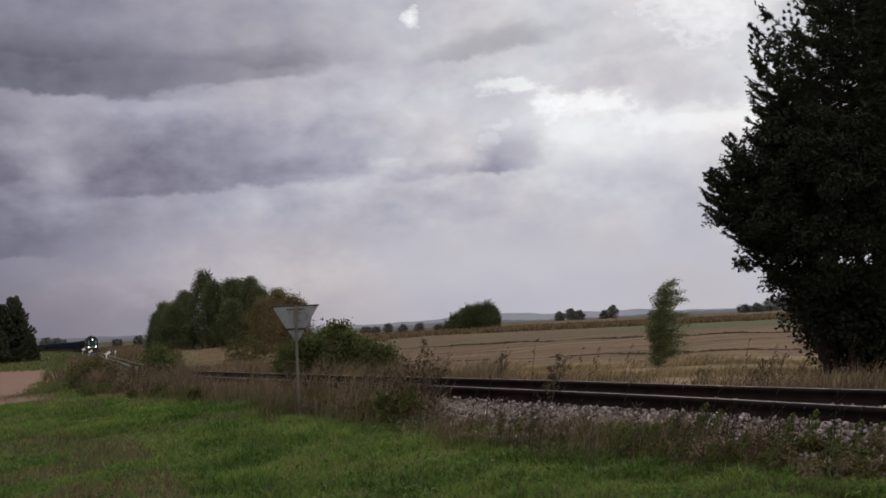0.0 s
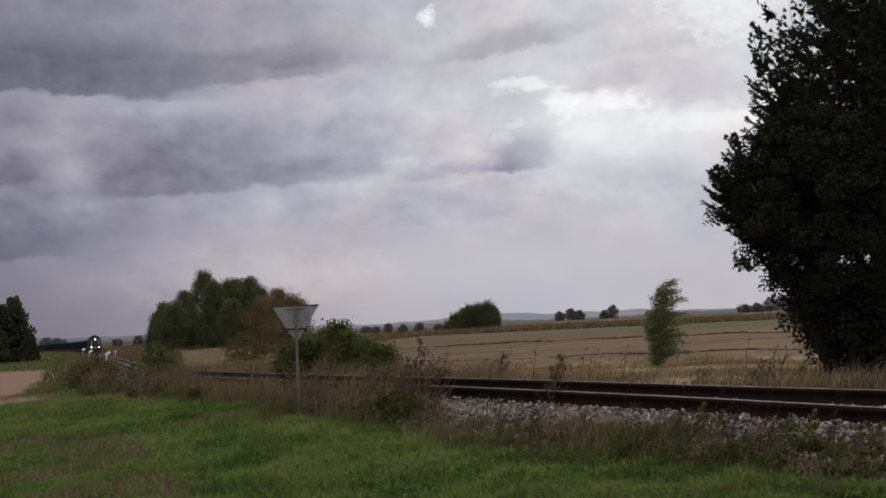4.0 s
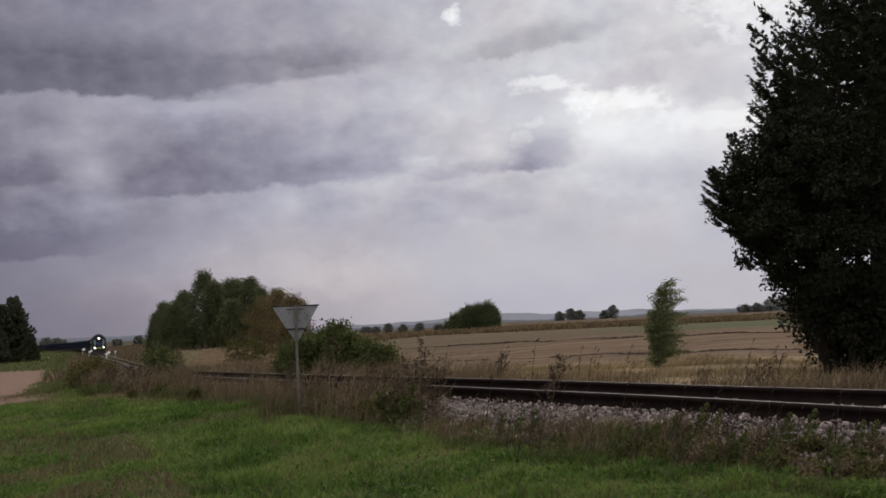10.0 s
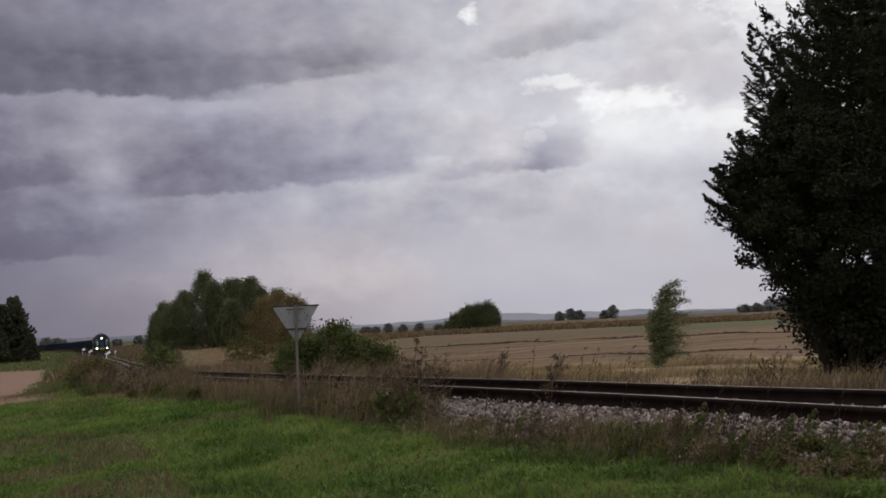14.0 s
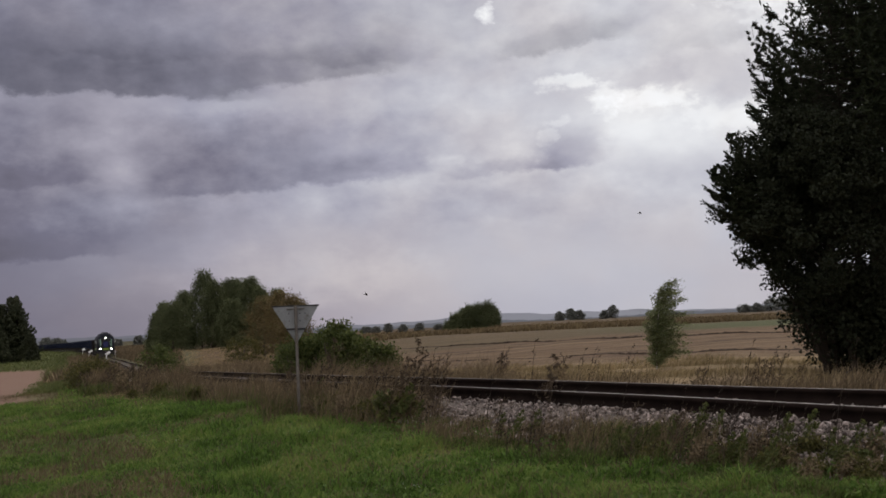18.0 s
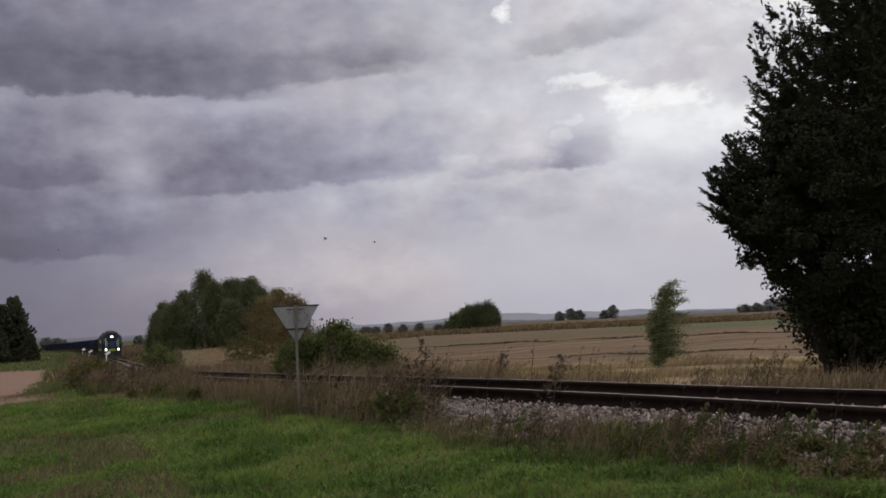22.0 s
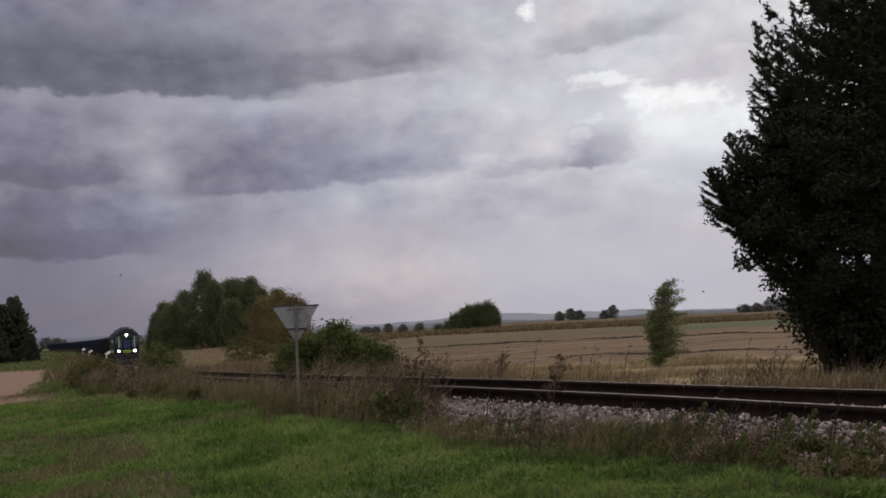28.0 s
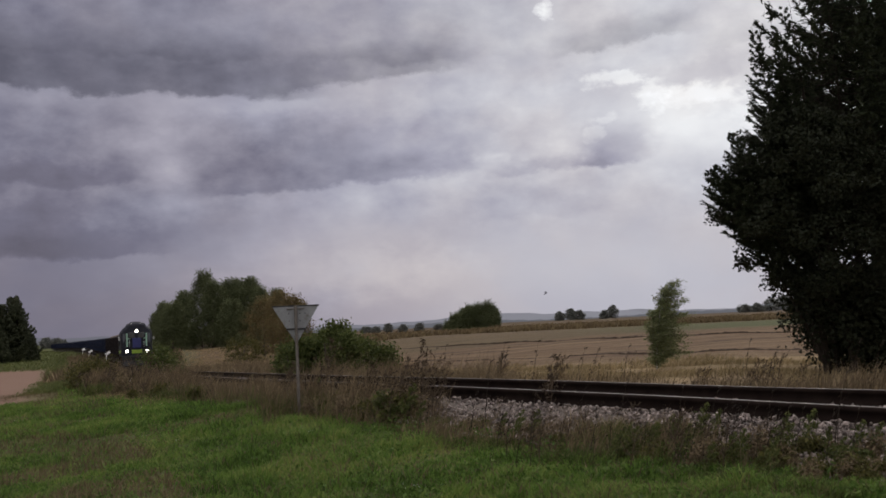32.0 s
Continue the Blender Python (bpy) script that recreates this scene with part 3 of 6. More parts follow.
def build_sleepers():
    bm = bmesh.new()
    box(bm, -0.12, -1.35, -0.16, 0.12, 1.35, 0.0, 0.012)
    first = part("sleeper", bm, TIE, line_thing, "dark oiled wooden sleeper")
    bm = bmesh.new()
    box(bm, -0.07, -0.16, 0.0, 0.07, 0.16, 0.02, 0.004)
    for u in (-0.11, 0.11):
        rod(bm, (0.04, u, 0.02), (0.04, u, 0.05), 0.016, seg=6)
        rod(bm, (-0.04, u, 0.02), (-0.04, u, 0.05), 0.016, seg=6)
    plate = part("rail_plate", bm, IRON, first)
    plate.matrix_basis = pose(0, 0.795, 0.0)
    p2 = put("rail_plate", plate.data, first, m=pose(0, -0.795, 0.0))
    s = 8.0
    first.matrix_basis = track_pose(s, -0.195)
    k = 0
    while s < 150:
        s += 0.62
        o = put("sleeper", first.data, line_thing, m=track_pose(s, -0.195) @ pose(0, 0, 0, 0, 0, math.sin(s * 7.7) * 1.0))
        if s < 60:
            for u in (0.795, -0.795):
                put("rail_plate", plate.data, o, m=pose(0, u, 0))


build_sleepers()


def stone_shape(rng, n):
    """n crushed stones about the origin, as (n, 8, 3) corners of battered blocks."""
    c = np.array([(a, b, d) for a in (-1, 1) for b in (-1, 1) for d in (-1, 1)], float)
    v = c[None] * rng.uniform(0.45, 1.15, (n, 1, 3)) * np.array([1.3, 0.95, 0.5]) + rng.normal(size=(n, 8, 3)) * 0.26
    q = rng.normal(size=(n, 4))
    q /= np.linalg.norm(q, axis=1, keepdims=True)
    w, x, y, z = q.T
    R = np.stack([1 - 2 * (y * y + z * z), 2 * (x * y - z * w), 2 * (x * z + y * w), 2 * (x * y + z * w), 1 - 2 * (x * x + z * z), 2 * (y * z - x * w),
                  2 * (x * z - y * w), 2 * (y * z + x * w), 1 - 2 * (x * x + y * y)], 1).reshape(n, 3, 3)
    return np.einsum("nij,nkj->nki", R, v)


CUBE = np.array([(0, 1, 3, 2), (4, 6, 7, 5), (0, 4, 5, 1), (2, 3, 7, 6), (0, 2, 6, 4), (1, 5, 7, 3)])


def ballast_height(u):
    return np.interp(u, [-2.7, -2.0, -1.25, -0.95, -0.8, 0.9, 1.25, 2.0], [-0.36, -0.335, -0.185, -0.125, -0.175, -0.175, -0.21, -0.40])


def place_stones(rng, n, s0, s1, u0, u1):
    s, u = rng.uniform(s0, s1, n), rng.uniform(u0, u1, n)
    p = np.stack([np.interp(s, ALONG, TRACK[:, k]) for k in range(3)], 1)
    d = np.stack([np.interp(s + 0.5, ALONG, TRACK[:, k]) - np.interp(s - 0.5, ALONG, TRACK[:, k]) for k in range(2)], 1)
    d /= np.linalg.norm(d, axis=1, keepdims=True)
    return np.stack([p[:, 0] + d[:, 1] * u, p[:, 1] - d[:, 0] * u, p[:, 2] + ballast_height(u) + rng.uniform(-0.005, 0.025, n)], 1)


def build_stones():
    rng = np.random.default_rng(5)
    spots = [(9500, 16, 29, -2.2, -0.9, 0.0128), (4200, 29, 45, -1.95, -0.9, 0.0135), (2500, 16, 48, -0.72, 0.72, 0.018), (1500, 16, 50, 0.86, 2.0, 0.024)]
    vs = []
    for n, s0, s1, u0, u1, size in spots:
        c = place_stones(rng, n, s0, s1, u0, u1)
        vs.append(stone_shape(rng, n) * (size * rng.uniform(0.45, 1.7, n))[:, None, None] + c[:, None])
    v = np.concatenate(vs)
    f = (np.arange(len(v))[:, None, None] * 8 + CUBE[None]).reshape(-1, 4)
    ob = put("ballast_stones", fast_mesh("ballast_stones", v.reshape(-1, 3), f, STONE), line_thing, "loose pale crushed ballast stones")
    ob["kind"] = "stuff"


build_stones()


def single_stones():
    """The stones next to the meadow, each on its own."""
    rng = np.random.default_rng(6)
    shapes = stone_shape(rng, 8) * 0.0155
    meshes = [fast_mesh("stone", s, CUBE, STONE_ONE) for s in shapes]
    for k, c in enumerate(place_stones(rng, 300, 22, 31, -2.0, -1.0)):
        put("stone", meshes[k % 8], line_thing, m=Matrix.Translation(Vector(c) + Vector((0, 0, 0.006))) @ Euler(tuple(rng.uniform(0, 6.2, 3))).to_matrix().to_4x4())


single_stones()

# ---- train ----
CAB = surface("dark_locomotive_paint", (0.010, 0.011, 0.016), (0.020, 0.022, 0.030), 1.5, 0.7, bump=0.08, wear=(0.03, 0.026, 0.024), spec=0.12)
ROOF = surface("sooty_roof", (0.012, 0.012, 0.013), (0.03, 0.028, 0.027), 2.0, 0.8, bump=0.2)
BLUE = surface("blue_nose_paint", (0.016, 0.02, 0.085), (0.028, 0.034, 0.125), 2.0, 0.45, bump=0.05)
LIME = surface("yellow_green_paint", (0.14, 0.22, 0.025), (0.22, 0.32, 0.04), 3.0, 0.5, bump=0.05)
MINT = surface("pale_green_paint", (0.20, 0.34, 0.27), (0.30, 0.46, 0.36), 3.0, 0.5, bump=0.05)
RED = surface("red_paint", (0.25, 0.03, 0.02), (0.36, 0.05, 0.035), 3.0, 0.5, bump=0.05)
PANE = surface("dark_cab_glass", (0.01, 0.012, 0.014), (0.016, 0.018, 0.02), 1.0, 0.12, bump=0.0, spec=0.6)
# Paler copy of the cab glass: the sky's reflection is painted into it.
SKY_PAINTED_GLASS = surface("painted_sky_cab_glass", (0.04, 0.046, 0.056), (0.07, 0.078, 0.092), 1.0, 0.2, bump=0.0, spec=0.6)
HOPPER = surface("dark_blue_wagon_paint", (0.009, 0.012, 0.026), (0.019, 0.025, 0.052), 1.2, 0.75, bump=0.15, wear=(0.03, 0.022, 0.02), spec=0.1)
BROWNW = surface("brown_wagon_paint", (0.012, 0.010, 0.011), (0.026, 0.02, 0.02), 1.2, 0.8, bump=0.15, wear=(0.03, 0.025, 0.022), spec=0.1)
COAL = surface("coal_and_ore", (0.03, 0.024, 0.02), (0.12, 0.09, 0.07), 3.0, 0.9, bump=1.0)
WHEEL = surface("wheel_steel", (0.05, 0.045, 0.042), (0.11, 0.10, 0.09), 5.0, 0.6, 0.7, bump=0.1)
LAMP = glow("headlight_glow", (1.0, 0.93, 0.86), 6.0)
CHROME = surface("lamp_ring", (0.4, 0.4, 0.4), (0.6, 0.6, 0.6), 5.0, 0.3, 1.0, bump=0.0)

# x forward, z from the rail top
SIDE = [(-1.56, 1.15), (1.56, 1.15), (1.60, 3.1), (1.56, 3.55), (1.38, 3.95), (1.05, 4.18), (0.86, 4.46), (0.40, 4.60), (-0.40, 4.60), (-0.86, 4.46), (-1.05, 4.18), (-1.38, 3.95), (-1.56, 3.55), (-1.60, 3.1)]


def wheelset(parent, x, radius):
    bm = bmesh.new()
    rod(bm, (0, -0.95, 0), (0, 0.95, 0), 0.085, seg=10)
    for s in (-1, 1):
        rod(bm, (0, s * 0.73, 0), (0, s * 0.86, 0), radius, seg=20)
        rod(bm, (0, s * 0.70, 0), (0, s * 0.73, 0), radius + 0.03, seg=20)
        box(bm, -radius * 0.8, s * 0.86 - 0.01, -0.04, radius * 0.8, s * 0.86 + 0.01, 0.04)
    w = part("wheelset", bm, WHEEL, parent, "steel wheels on an axle")
    w.matrix_basis = pose(x, 0, radius)
    return w


def build_loco():
    loco = empty("diesel_locomotive", track_pose(351), "dark diesel locomotive with three lit headlights heading a freight train", "locomotive")
    L = 17.4
    bm = bmesh.new()
    prism(bm, SIDE, -L + 0.6, -1.1, lambda u, v, w: (w, u, v))
    part("body", bm, CAB, loco)
    # rounded cab front: the outline shrinks and rounds off in steps towards the nose
    bm = bmesh.new()
    rings = []
    for x, k, top in ((-1.1, 1.0, 0.0), (-0.55, 0.995, 0.02), (-0.2, 0.965, 0.08), (-0.04, 0.90, 0.17), (0.0, 0.80, 0.30)):
        rings.append([bm.verts.new((x - 0.22 * max(0, v - 2.6) / 1.9, u * k, 1.15 + (v - 1.15) * (1 - top / 3.4 * (v - 1.15) / 3.3 * 2))) for u, v in SIDE])
    n = len(SIDE)
    for a, b in zip(rings, rings[1:]):
        for i in range(n):
            bm.faces.new((a[i], a[(i + 1) % n], b[(i + 1) % n], b[i]))
    bm.faces.new(rings[-1])
    part("cab_front", bm, CAB, loco, "rounded dark cab front")
    bm = bmesh.new()
    box(bm, -0.22, -0.42, 1.95, 0.03, 0.42, 2.95, 0.03)
    part("nose_panel", bm, BLUE, loco, "blue panel below the headlight")
    bm = bmesh.new()
    box(bm, -0.2, -0.52, 1.36, 0.05, 0.52, 1.74, 0.03)
    part("lower_panel", bm, LIME, loco, "yellow-green panel between the lower lamps")
    for s in (-1, 1):
        bm = bmesh.new()
        box(bm, -0.42, min(s * 0.16, s * 0.84), 2.92, -0.03, max(s * 0.16, s * 0.84), 3.52, 0.03)
        part("windscreen", bm, PANE, loco, "dark windscreen pane")
        bm = bmesh.new()
        box(bm, -0.3, min(s * 0.90, s * 1.04), 2.05, 0.0, max(s * 0.90, s * 1.04), 3.45, 0.02)
        part("corner_stripe", bm, MINT, loco, "pale green corner stripe")
        for z in (2.45, 2.86):
            bm = bmesh.new()
            box(bm, -0.26, min(s * 0.66, s * 0.93), z, 0.006, max(s * 0.66, s * 0.93), z + 0.09, 0.01)
            part("cross_stripe", bm, MINT, loco, "pale green cross bar by the windscreen")
        bm = bmesh.new()
        box(bm, -0.5, min(s * 1.1, s * 1.38), 2.5, -0.05, max(s * 1.1, s * 1.38), 3.4, 0.03)
        part("corner_window", bm, SKY_PAINTED_GLASS, loco, "grey-blue corner window of the cab")
        bm = bmesh.new()
        rod(bm, (-0.1, s * 0.98, 1.62), (0.06, s * 0.98, 1.62), 0.21, seg=20)
        pod = part("lamp_housing", bm, ROOF, loco, "round lower lamp housing")
        bm = bmesh.new()
        rod(bm, (0.06, s * 0.98, 1.62), (0.085, s * 0.98, 1.62), 0.15, seg=20)
        part("lens", bm, LAMP, pod, "lit white headlight lens")
        bm = bmesh.new()
        rod(bm, (0.04, s * 0.72, 2.0), (0.04, s * 0.72, 2.75), 0.018, seg=6)
        part("handrail", bm, CHROME, loco)
        bm = bmesh.new()
        rod(bm, (-0.9, s * 1.74, 2.9), (-0.9, s * 1.56, 2.9), 0.015, seg=6)
        box(bm, -0.95, s * 1.74 - 0.06, 2.75, -0.85, s * 1.74 + 0.06, 3.1, 0.01)
        part("mirror", bm, CHROME, loco, "pale side mirror")
        for k in range(5):
            bm = bmesh.new()
            y0 = s * 1.60
            box(bm, -4.4 - k * 2.4, min(y0, y0 + s * 0.012), 2.3, -3.5 - k * 2.4, max(y0, y0 + s * 0.012), 3.0, 0.004)
            part("side_window", bm, PANE, loco)
        bm = bmesh.new()
        y0 = s * 1.585
        box(bm, -L + 0.8, min(y0, y0 + s * 0.01), 1.45, -1.2, max(y0, y0 + s * 0.01), 1.75)
        part("side_stripe", bm, LIME, loco, "yellow-green stripe")
    bm = bmesh.new()
    rod(bm, (-0.5, 0, 3.66), (-0.12, 0, 3.66), 0.22, seg=20)
    pod = part("lamp_housing", bm, ROOF, loco, "round top headlight housing")
    bm = bmesh.new()
    rod(bm, (-0.12, 0, 3.66), (-0.09, 0, 3.66), 0.155, seg=20)
    part("lens", bm, LAMP, pod, "lit white headlight lens")
    bm = bmesh.new()
    box(bm, -1.0, -1.45, 0.35, 0.12, 1.45, 1.15, 0.05)
    part("buffer_beam", bm, ROOF, loco, "dark buffer beam")
    bm = bmesh.new()
    prism(bm, [(0.1, 0.12), (0.42, 0.12), (0.12, 0.62), (0.0, 0.62)], -1.35, 1.35, lambda u, v, w: (u, w, v))
    part("snowplough", bm, ROOF, loco, "dark snow plough")
    bm = bmesh.new()
    box(bm, 0.1, -0.13, 0.95, 0.55, 0.13, 1.2, 0.03)
    box(bm, 0.45, -0.22, 0.9, 0.68, 0.2, 1.25, 0.03)
    part("coupler", bm, IRON, loco)
    for x in (-3.5, -6.0, -8.5, -11.0):
        bm = bmesh.new()
        rod(bm, (x, 0, 4.55), (x, 0, 4.70), 0.55, 0.5, seg=18)
        part("roof_fan", bm, ROOF, loco)
    bm = bmesh.new()
    box(bm, -10.4, -0.3, 4.54, -9.6, 0.3, 4.78, 0.04)
    part("exhaust", bm, ROOF, loco)
    for s in (-0.45, 0.45):
        bm = bmesh.new()
        rod(bm, (-0.95, s, 4.30), (-0.55, s, 4.42), 0.05, 0.09, seg=10)
        part("horn", bm, CHROME, loco)
    bm = bmesh.new()
    box(bm, -L + 0.6, -1.4, 1.0, -1.0, 1.4, 1.16)
    box(bm, -10.6, -1.2, 0.35, -7.0, 1.2, 1.0, 0.1)
    part("underframe", bm, ROOF, loco)
    for c in (-4.2, -13.4):
        bm = bmesh.new()
        for s in (-1.05, 1.05):
            box(bm, c - 2.6, s - 0.09, 0.55, c + 2.6, s + 0.09, 0.85, 0.03)
            for dx in (-1.85, 0, 1.85):
                box(bm, c + dx - 0.2, s - 0.13, 0.38, c + dx + 0.2, s + 0.13, 0.7, 0.03)
        part("bogie_frame", bm, IRON, loco)
        for dx in (-1.85, 0, 1.85):
            SPIN.append(wheelset(loco, c + dx, 0.525))
    return loco


def build_wagon(paint, load, name, label):
    """A high-sided bogie wagon, 13.6 m over couplers, its middle at the origin."""
    w = empty(name, track_pose(380), label, "freight wagon", "wagons of the train")
    bm = bmesh.new()
    for s in (-1, 1):
        box(bm, -6.4, min(s * 1.40, s * 1.47), 1.35, 6.4, max(s * 1.40, s * 1.47), 3.35, 0.01)
        box(bm, min(s * 6.35, s * 6.42), -1.47, 1.35, max(s * 6.35, s * 6.42), 1.47, 3.35, 0.01)
    box(bm, -6.4, -1.4, 1.25, 6.4, 1.4, 1.4)
    part("body", bm, paint, w)
    bm = bmesh.new()
    for s in (-1, 1):
        box(bm, -6.45, min(s * 1.38, s * 1.53), 3.33, 6.45, max(s * 1.38, s * 1.53), 3.45, 0.02)
        box(bm, min(s * 6.34, s * 6.48), -1.5, 3.33, max(s * 6.34, s * 6.48), 1.5, 3.45, 0.02)
    part("top_rim", bm, paint, w)
    for s in (-1, 1):
        for k in range(9):
            bm = bmesh.new()
            x = -6.2 + k * 1.55
            box(bm, x - 0.06, min(s * 1.47, s * 1.56), 1.35, x + 0.06, max(s * 1.47, s * 1.56), 3.34, 0.015)
            part("stanchion", bm, paint, w)
    bm = bmesh.new()
    box(bm, -6.9, -0.25, 0.95, 6.9, 0.25, 1.26, 0.02)
    part("underframe", bm, IRON, w)
    if load:
        rng = np.random.default_rng(11)
        gx, gy = np.meshgrid(np.linspace(-6.3, 6.3, 43), np.linspace(-1.38, 1.38, 11), indexing="ij")
        hump = 0.35 + 0.38 * np.sin(gx * 2 * np.pi / 4.3) ** 2
        zz = 3.05 + hump * (1 - (gy / 1.5) ** 2) + rng.normal(size=gx.shape) * 0.05
        v = np.stack([gx, gy, zz], 2).reshape(-1, 3)
        i, j = np.meshgrid(np.arange(42), np.arange(10), indexing="ij")
        a = (i * 11 + j).ravel()
        put("load", fast_mesh("load", v, np.stack([a, a + 11, a + 12, a + 1], 1), COAL), w, "heaped brown-black bulk load")
    for c in (-4.6, 4.6):
        bm = bmesh.new()
        for s in (-1.0, 1.0):
            box(bm, c - 1.3, s - 0.08, 0.5, c + 1.3, s + 0.08, 0.8, 0.03)
        box(bm, c - 0.25, -1.0, 0.55, c + 0.25, 1.0, 0.95, 0.03)
        part("bogie_frame", bm, IRON, w)
        for dx in (-0.92, 0.92):
            wheelset(w, c + dx, 0.475)
    for s in (-1, 1):
        bm = bmesh.new()
        box(bm, min(s * 6.8, s * 7.0), -0.15, 0.95, max(s * 6.8, s * 7.0), 0.15, 1.2, 0.02)
        part("coupler", bm, IRON, w)
    return w


SPIN = []
TRAIN = []          # (thing, metres behind the nose)
LOCO = build_loco()
TRAIN.append((LOCO, 0.0))
loaded = build_wagon(BROWNW, True, "gondola_wagon", "dark brown open freight wagon with a heaped load, behind the locomotive")
blue_wagon = build_wagon(HOPPER, False, "open_wagon", "dark blue high-sided open freight wagon in a long train")
behind = 17.4 + 7.4
for k in range(34):
    src = loaded if k < 3 else blue_wagon
    ob = src if k in (0, 3) else copy_thing(src, track_pose(380 + 14 * k))
    TRAIN.append((ob, behind + 13.95 * k))


def nose_at(t):
    """Metres along the line at which the locomotive's nose stands at t seconds."""
    return 351.0 - 5.9 * t - 0.024 * t * t

# ---- signs beside the line ----
ZINC = surface("weathered_zinc_plate", (0.16, 0.165, 0.175), (0.25, 0.255, 0.265), 4.0, 0.55, 0.3, bump=0.1, wear=(0.13, 0.12, 0.115))
POST = surface("galvanised_post", (0.09, 0.08, 0.072), (0.17, 0.15, 0.135), 8.0, 0.6, 0.4, bump=0.1, wear=(0.12, 0.09, 0.07))
EDGE = surface("dark_plate_edge", (0.02, 0.02, 0.022), (0.045, 0.04, 0.04), 6.0, 0.7, bump=0.1)
WHITE = surface("white_enamel", (0.62, 0.62, 0.62), (0.8, 0.8, 0.8), 6.0, 0.5, bump=0.1, wear=(0.4, 0.36, 0.32))


def build_yield_sign():
    x, y = -2.075, 15.6
    g = gz(x, y)
    sign = empty("yield_sign", pose(x, y, g, 0, 0, 8), "grey back of a triangular yield sign beside the track", "road sign")
    top, half, low = 2.0 - g - 0.055, 0.315, 1.45 - g
    rng_top = 1.945 - g
    pts = [(-half, rng_top), (half, rng_top), (0.012, low), (-0.012, low)]
    bm = bmesh.new()
    prism(bm, pts, 0.0, 0.012, lambda u, v, w: (u, -w, v))
    part("plate", bm, ZINC, sign, "grey zinc back of the sign")
    bm = bmesh.new()
    box(bm, -half - 0.01, -0.02, rng_top - 0.002, half + 0.01, 0.016, rng_top + 0.016, 0.003)
    part("rim", bm, EDGE, sign, "dark folded top edge")
    bm = bmesh.new()
    zc = low + (rng_top - low) * 0.37
    hw = half * 0.37 + 0.015
    box(bm, -hw, -0.03, zc - 0.012, hw, -0.013, zc + 0.012, 0.003)
    part("bracket", bm, EDGE, sign, "dark cross bracket")
    bm = bmesh.new()
    zc2 = low + (rng_top - low) * 0.93
    box(bm, -0.12, -0.028, zc2 - 0.008, 0.12, -0.013, zc2 + 0.008, 0.003)
    part("bracket", bm, POST, sign)
    for u, v in ((-0.09, 0.80), (0.055, 0.80), (0.13, 0.80), (0.055, 0.60), (-0.09, 0.6)):
        bm = bmesh.new()
        zz = low + (rng_top - low) * v
        rod(bm, (u, -0.022, zz), (u, -0.010, zz), 0.009, seg=8)
        part("bolt", bm, EDGE, sign)
    bm = bmesh.new()
    rod(bm, (0.0, -0.045, -0.3), (0.0, -0.045, rng_top + 0.01), 0.021, seg=12)
    part("post", bm, POST, sign, "weathered steel tube post", smooth=False)
    return sign


def build_marker(x, y, h, tilt, name="track_marker", label="white tilted plate on a thin post beside the track", w=0.42, ph=0.26):
    g = gz(x, y)
    mk = empty(name, pose(x, y, g, 0, 0, -16), label, "track sign", "markers along the line")
    bm = bmesh.new()
    rod(bm, (0, 0, -0.2), (0, 0, h), 0.045, seg=8)
    part("post", bm, WHITE, mk, "thin pale post")
    bm = bmesh.new()
    box(bm, -0.06, -0.06, h - ph / 2, -0.06 + w * 1.6, -0.03, h + ph / 2, 0.01)
    bmesh.ops.rotate(bm, cent=(0, 0, h), matrix=Matrix.Rotation(radians(tilt), 3, "Y"), verts=bm.verts)
    part("plate", bm, WHITE, mk, "white enamel plate")
    return mk


build_yield_sign()
build_marker(-38.7, 128.3, 1.6, -28)
build_marker(-62.1, 196.0, 1.25, -25, w=0.5, ph=0.4)
build_marker(-76.1, 236.0, 1.3, -25, w=0.45, ph=0.5)
build_marker(-66.1, 225.0, 1.2, 10, w=0.22, ph=0.4)



def build_stake(x, y):
    st = empty("survey_stake", pose(x, y, gz(x, y), 6, 4, 20), "short white-painted stake in the weeds", "stake")
    bm = bmesh.new()
    box(bm, -0.022, -0.022, -0.15, 0.022, 0.022, 0.34, 0.004)
    part("post", bm, POST, st)
    bm = bmesh.new()
    box(bm, -0.025, -0.025, 0.2, 0.025, 0.025, 0.36, 0.006)
    part("painted_top", bm, WHITE, st, "white painted top")


build_stake(-7.95, 28.2)

# ---- plants ----
BARK = surface("grey_brown_bark", (0.045, 0.035, 0.028), (0.10, 0.08, 0.065), 6.0, 0.95, bump=0.8)
DARK_BARK = surface("dark_spruce_bark", (0.012, 0.010, 0.008), (0.03, 0.024, 0.019), 6.0, 0.95, bump=0.8, spec=0.1)
BIRCH_BARK = surface("white_birch_bark", (0.35, 0.33, 0.31), (0.55, 0.53, 0.5), 5.0, 0.8, bump=0.3, wear=(0.05, 0.045, 0.04))
SPRUCE_LEAF = foliage("spruce_needles", (0.014, 0.018, 0.010), (0.024, 0.031, 0.015), (0.036, 0.043, 0.021), 0.08)
DARK_LEAF = foliage("dark_green_leaves", (0.009, 0.012, 0.006), (0.015, 0.018, 0.009), (0.022, 0.025, 0.012), 0.05)
# Same needles as the near spruces, lightened in the colour for distance.
PALED_SPRUCE_LEAF = foliage("paled_far_spruce_needles", (0.04, 0.047, 0.03), (0.065, 0.073, 0.043), (0.095, 0.10, 0.055), 0.15)
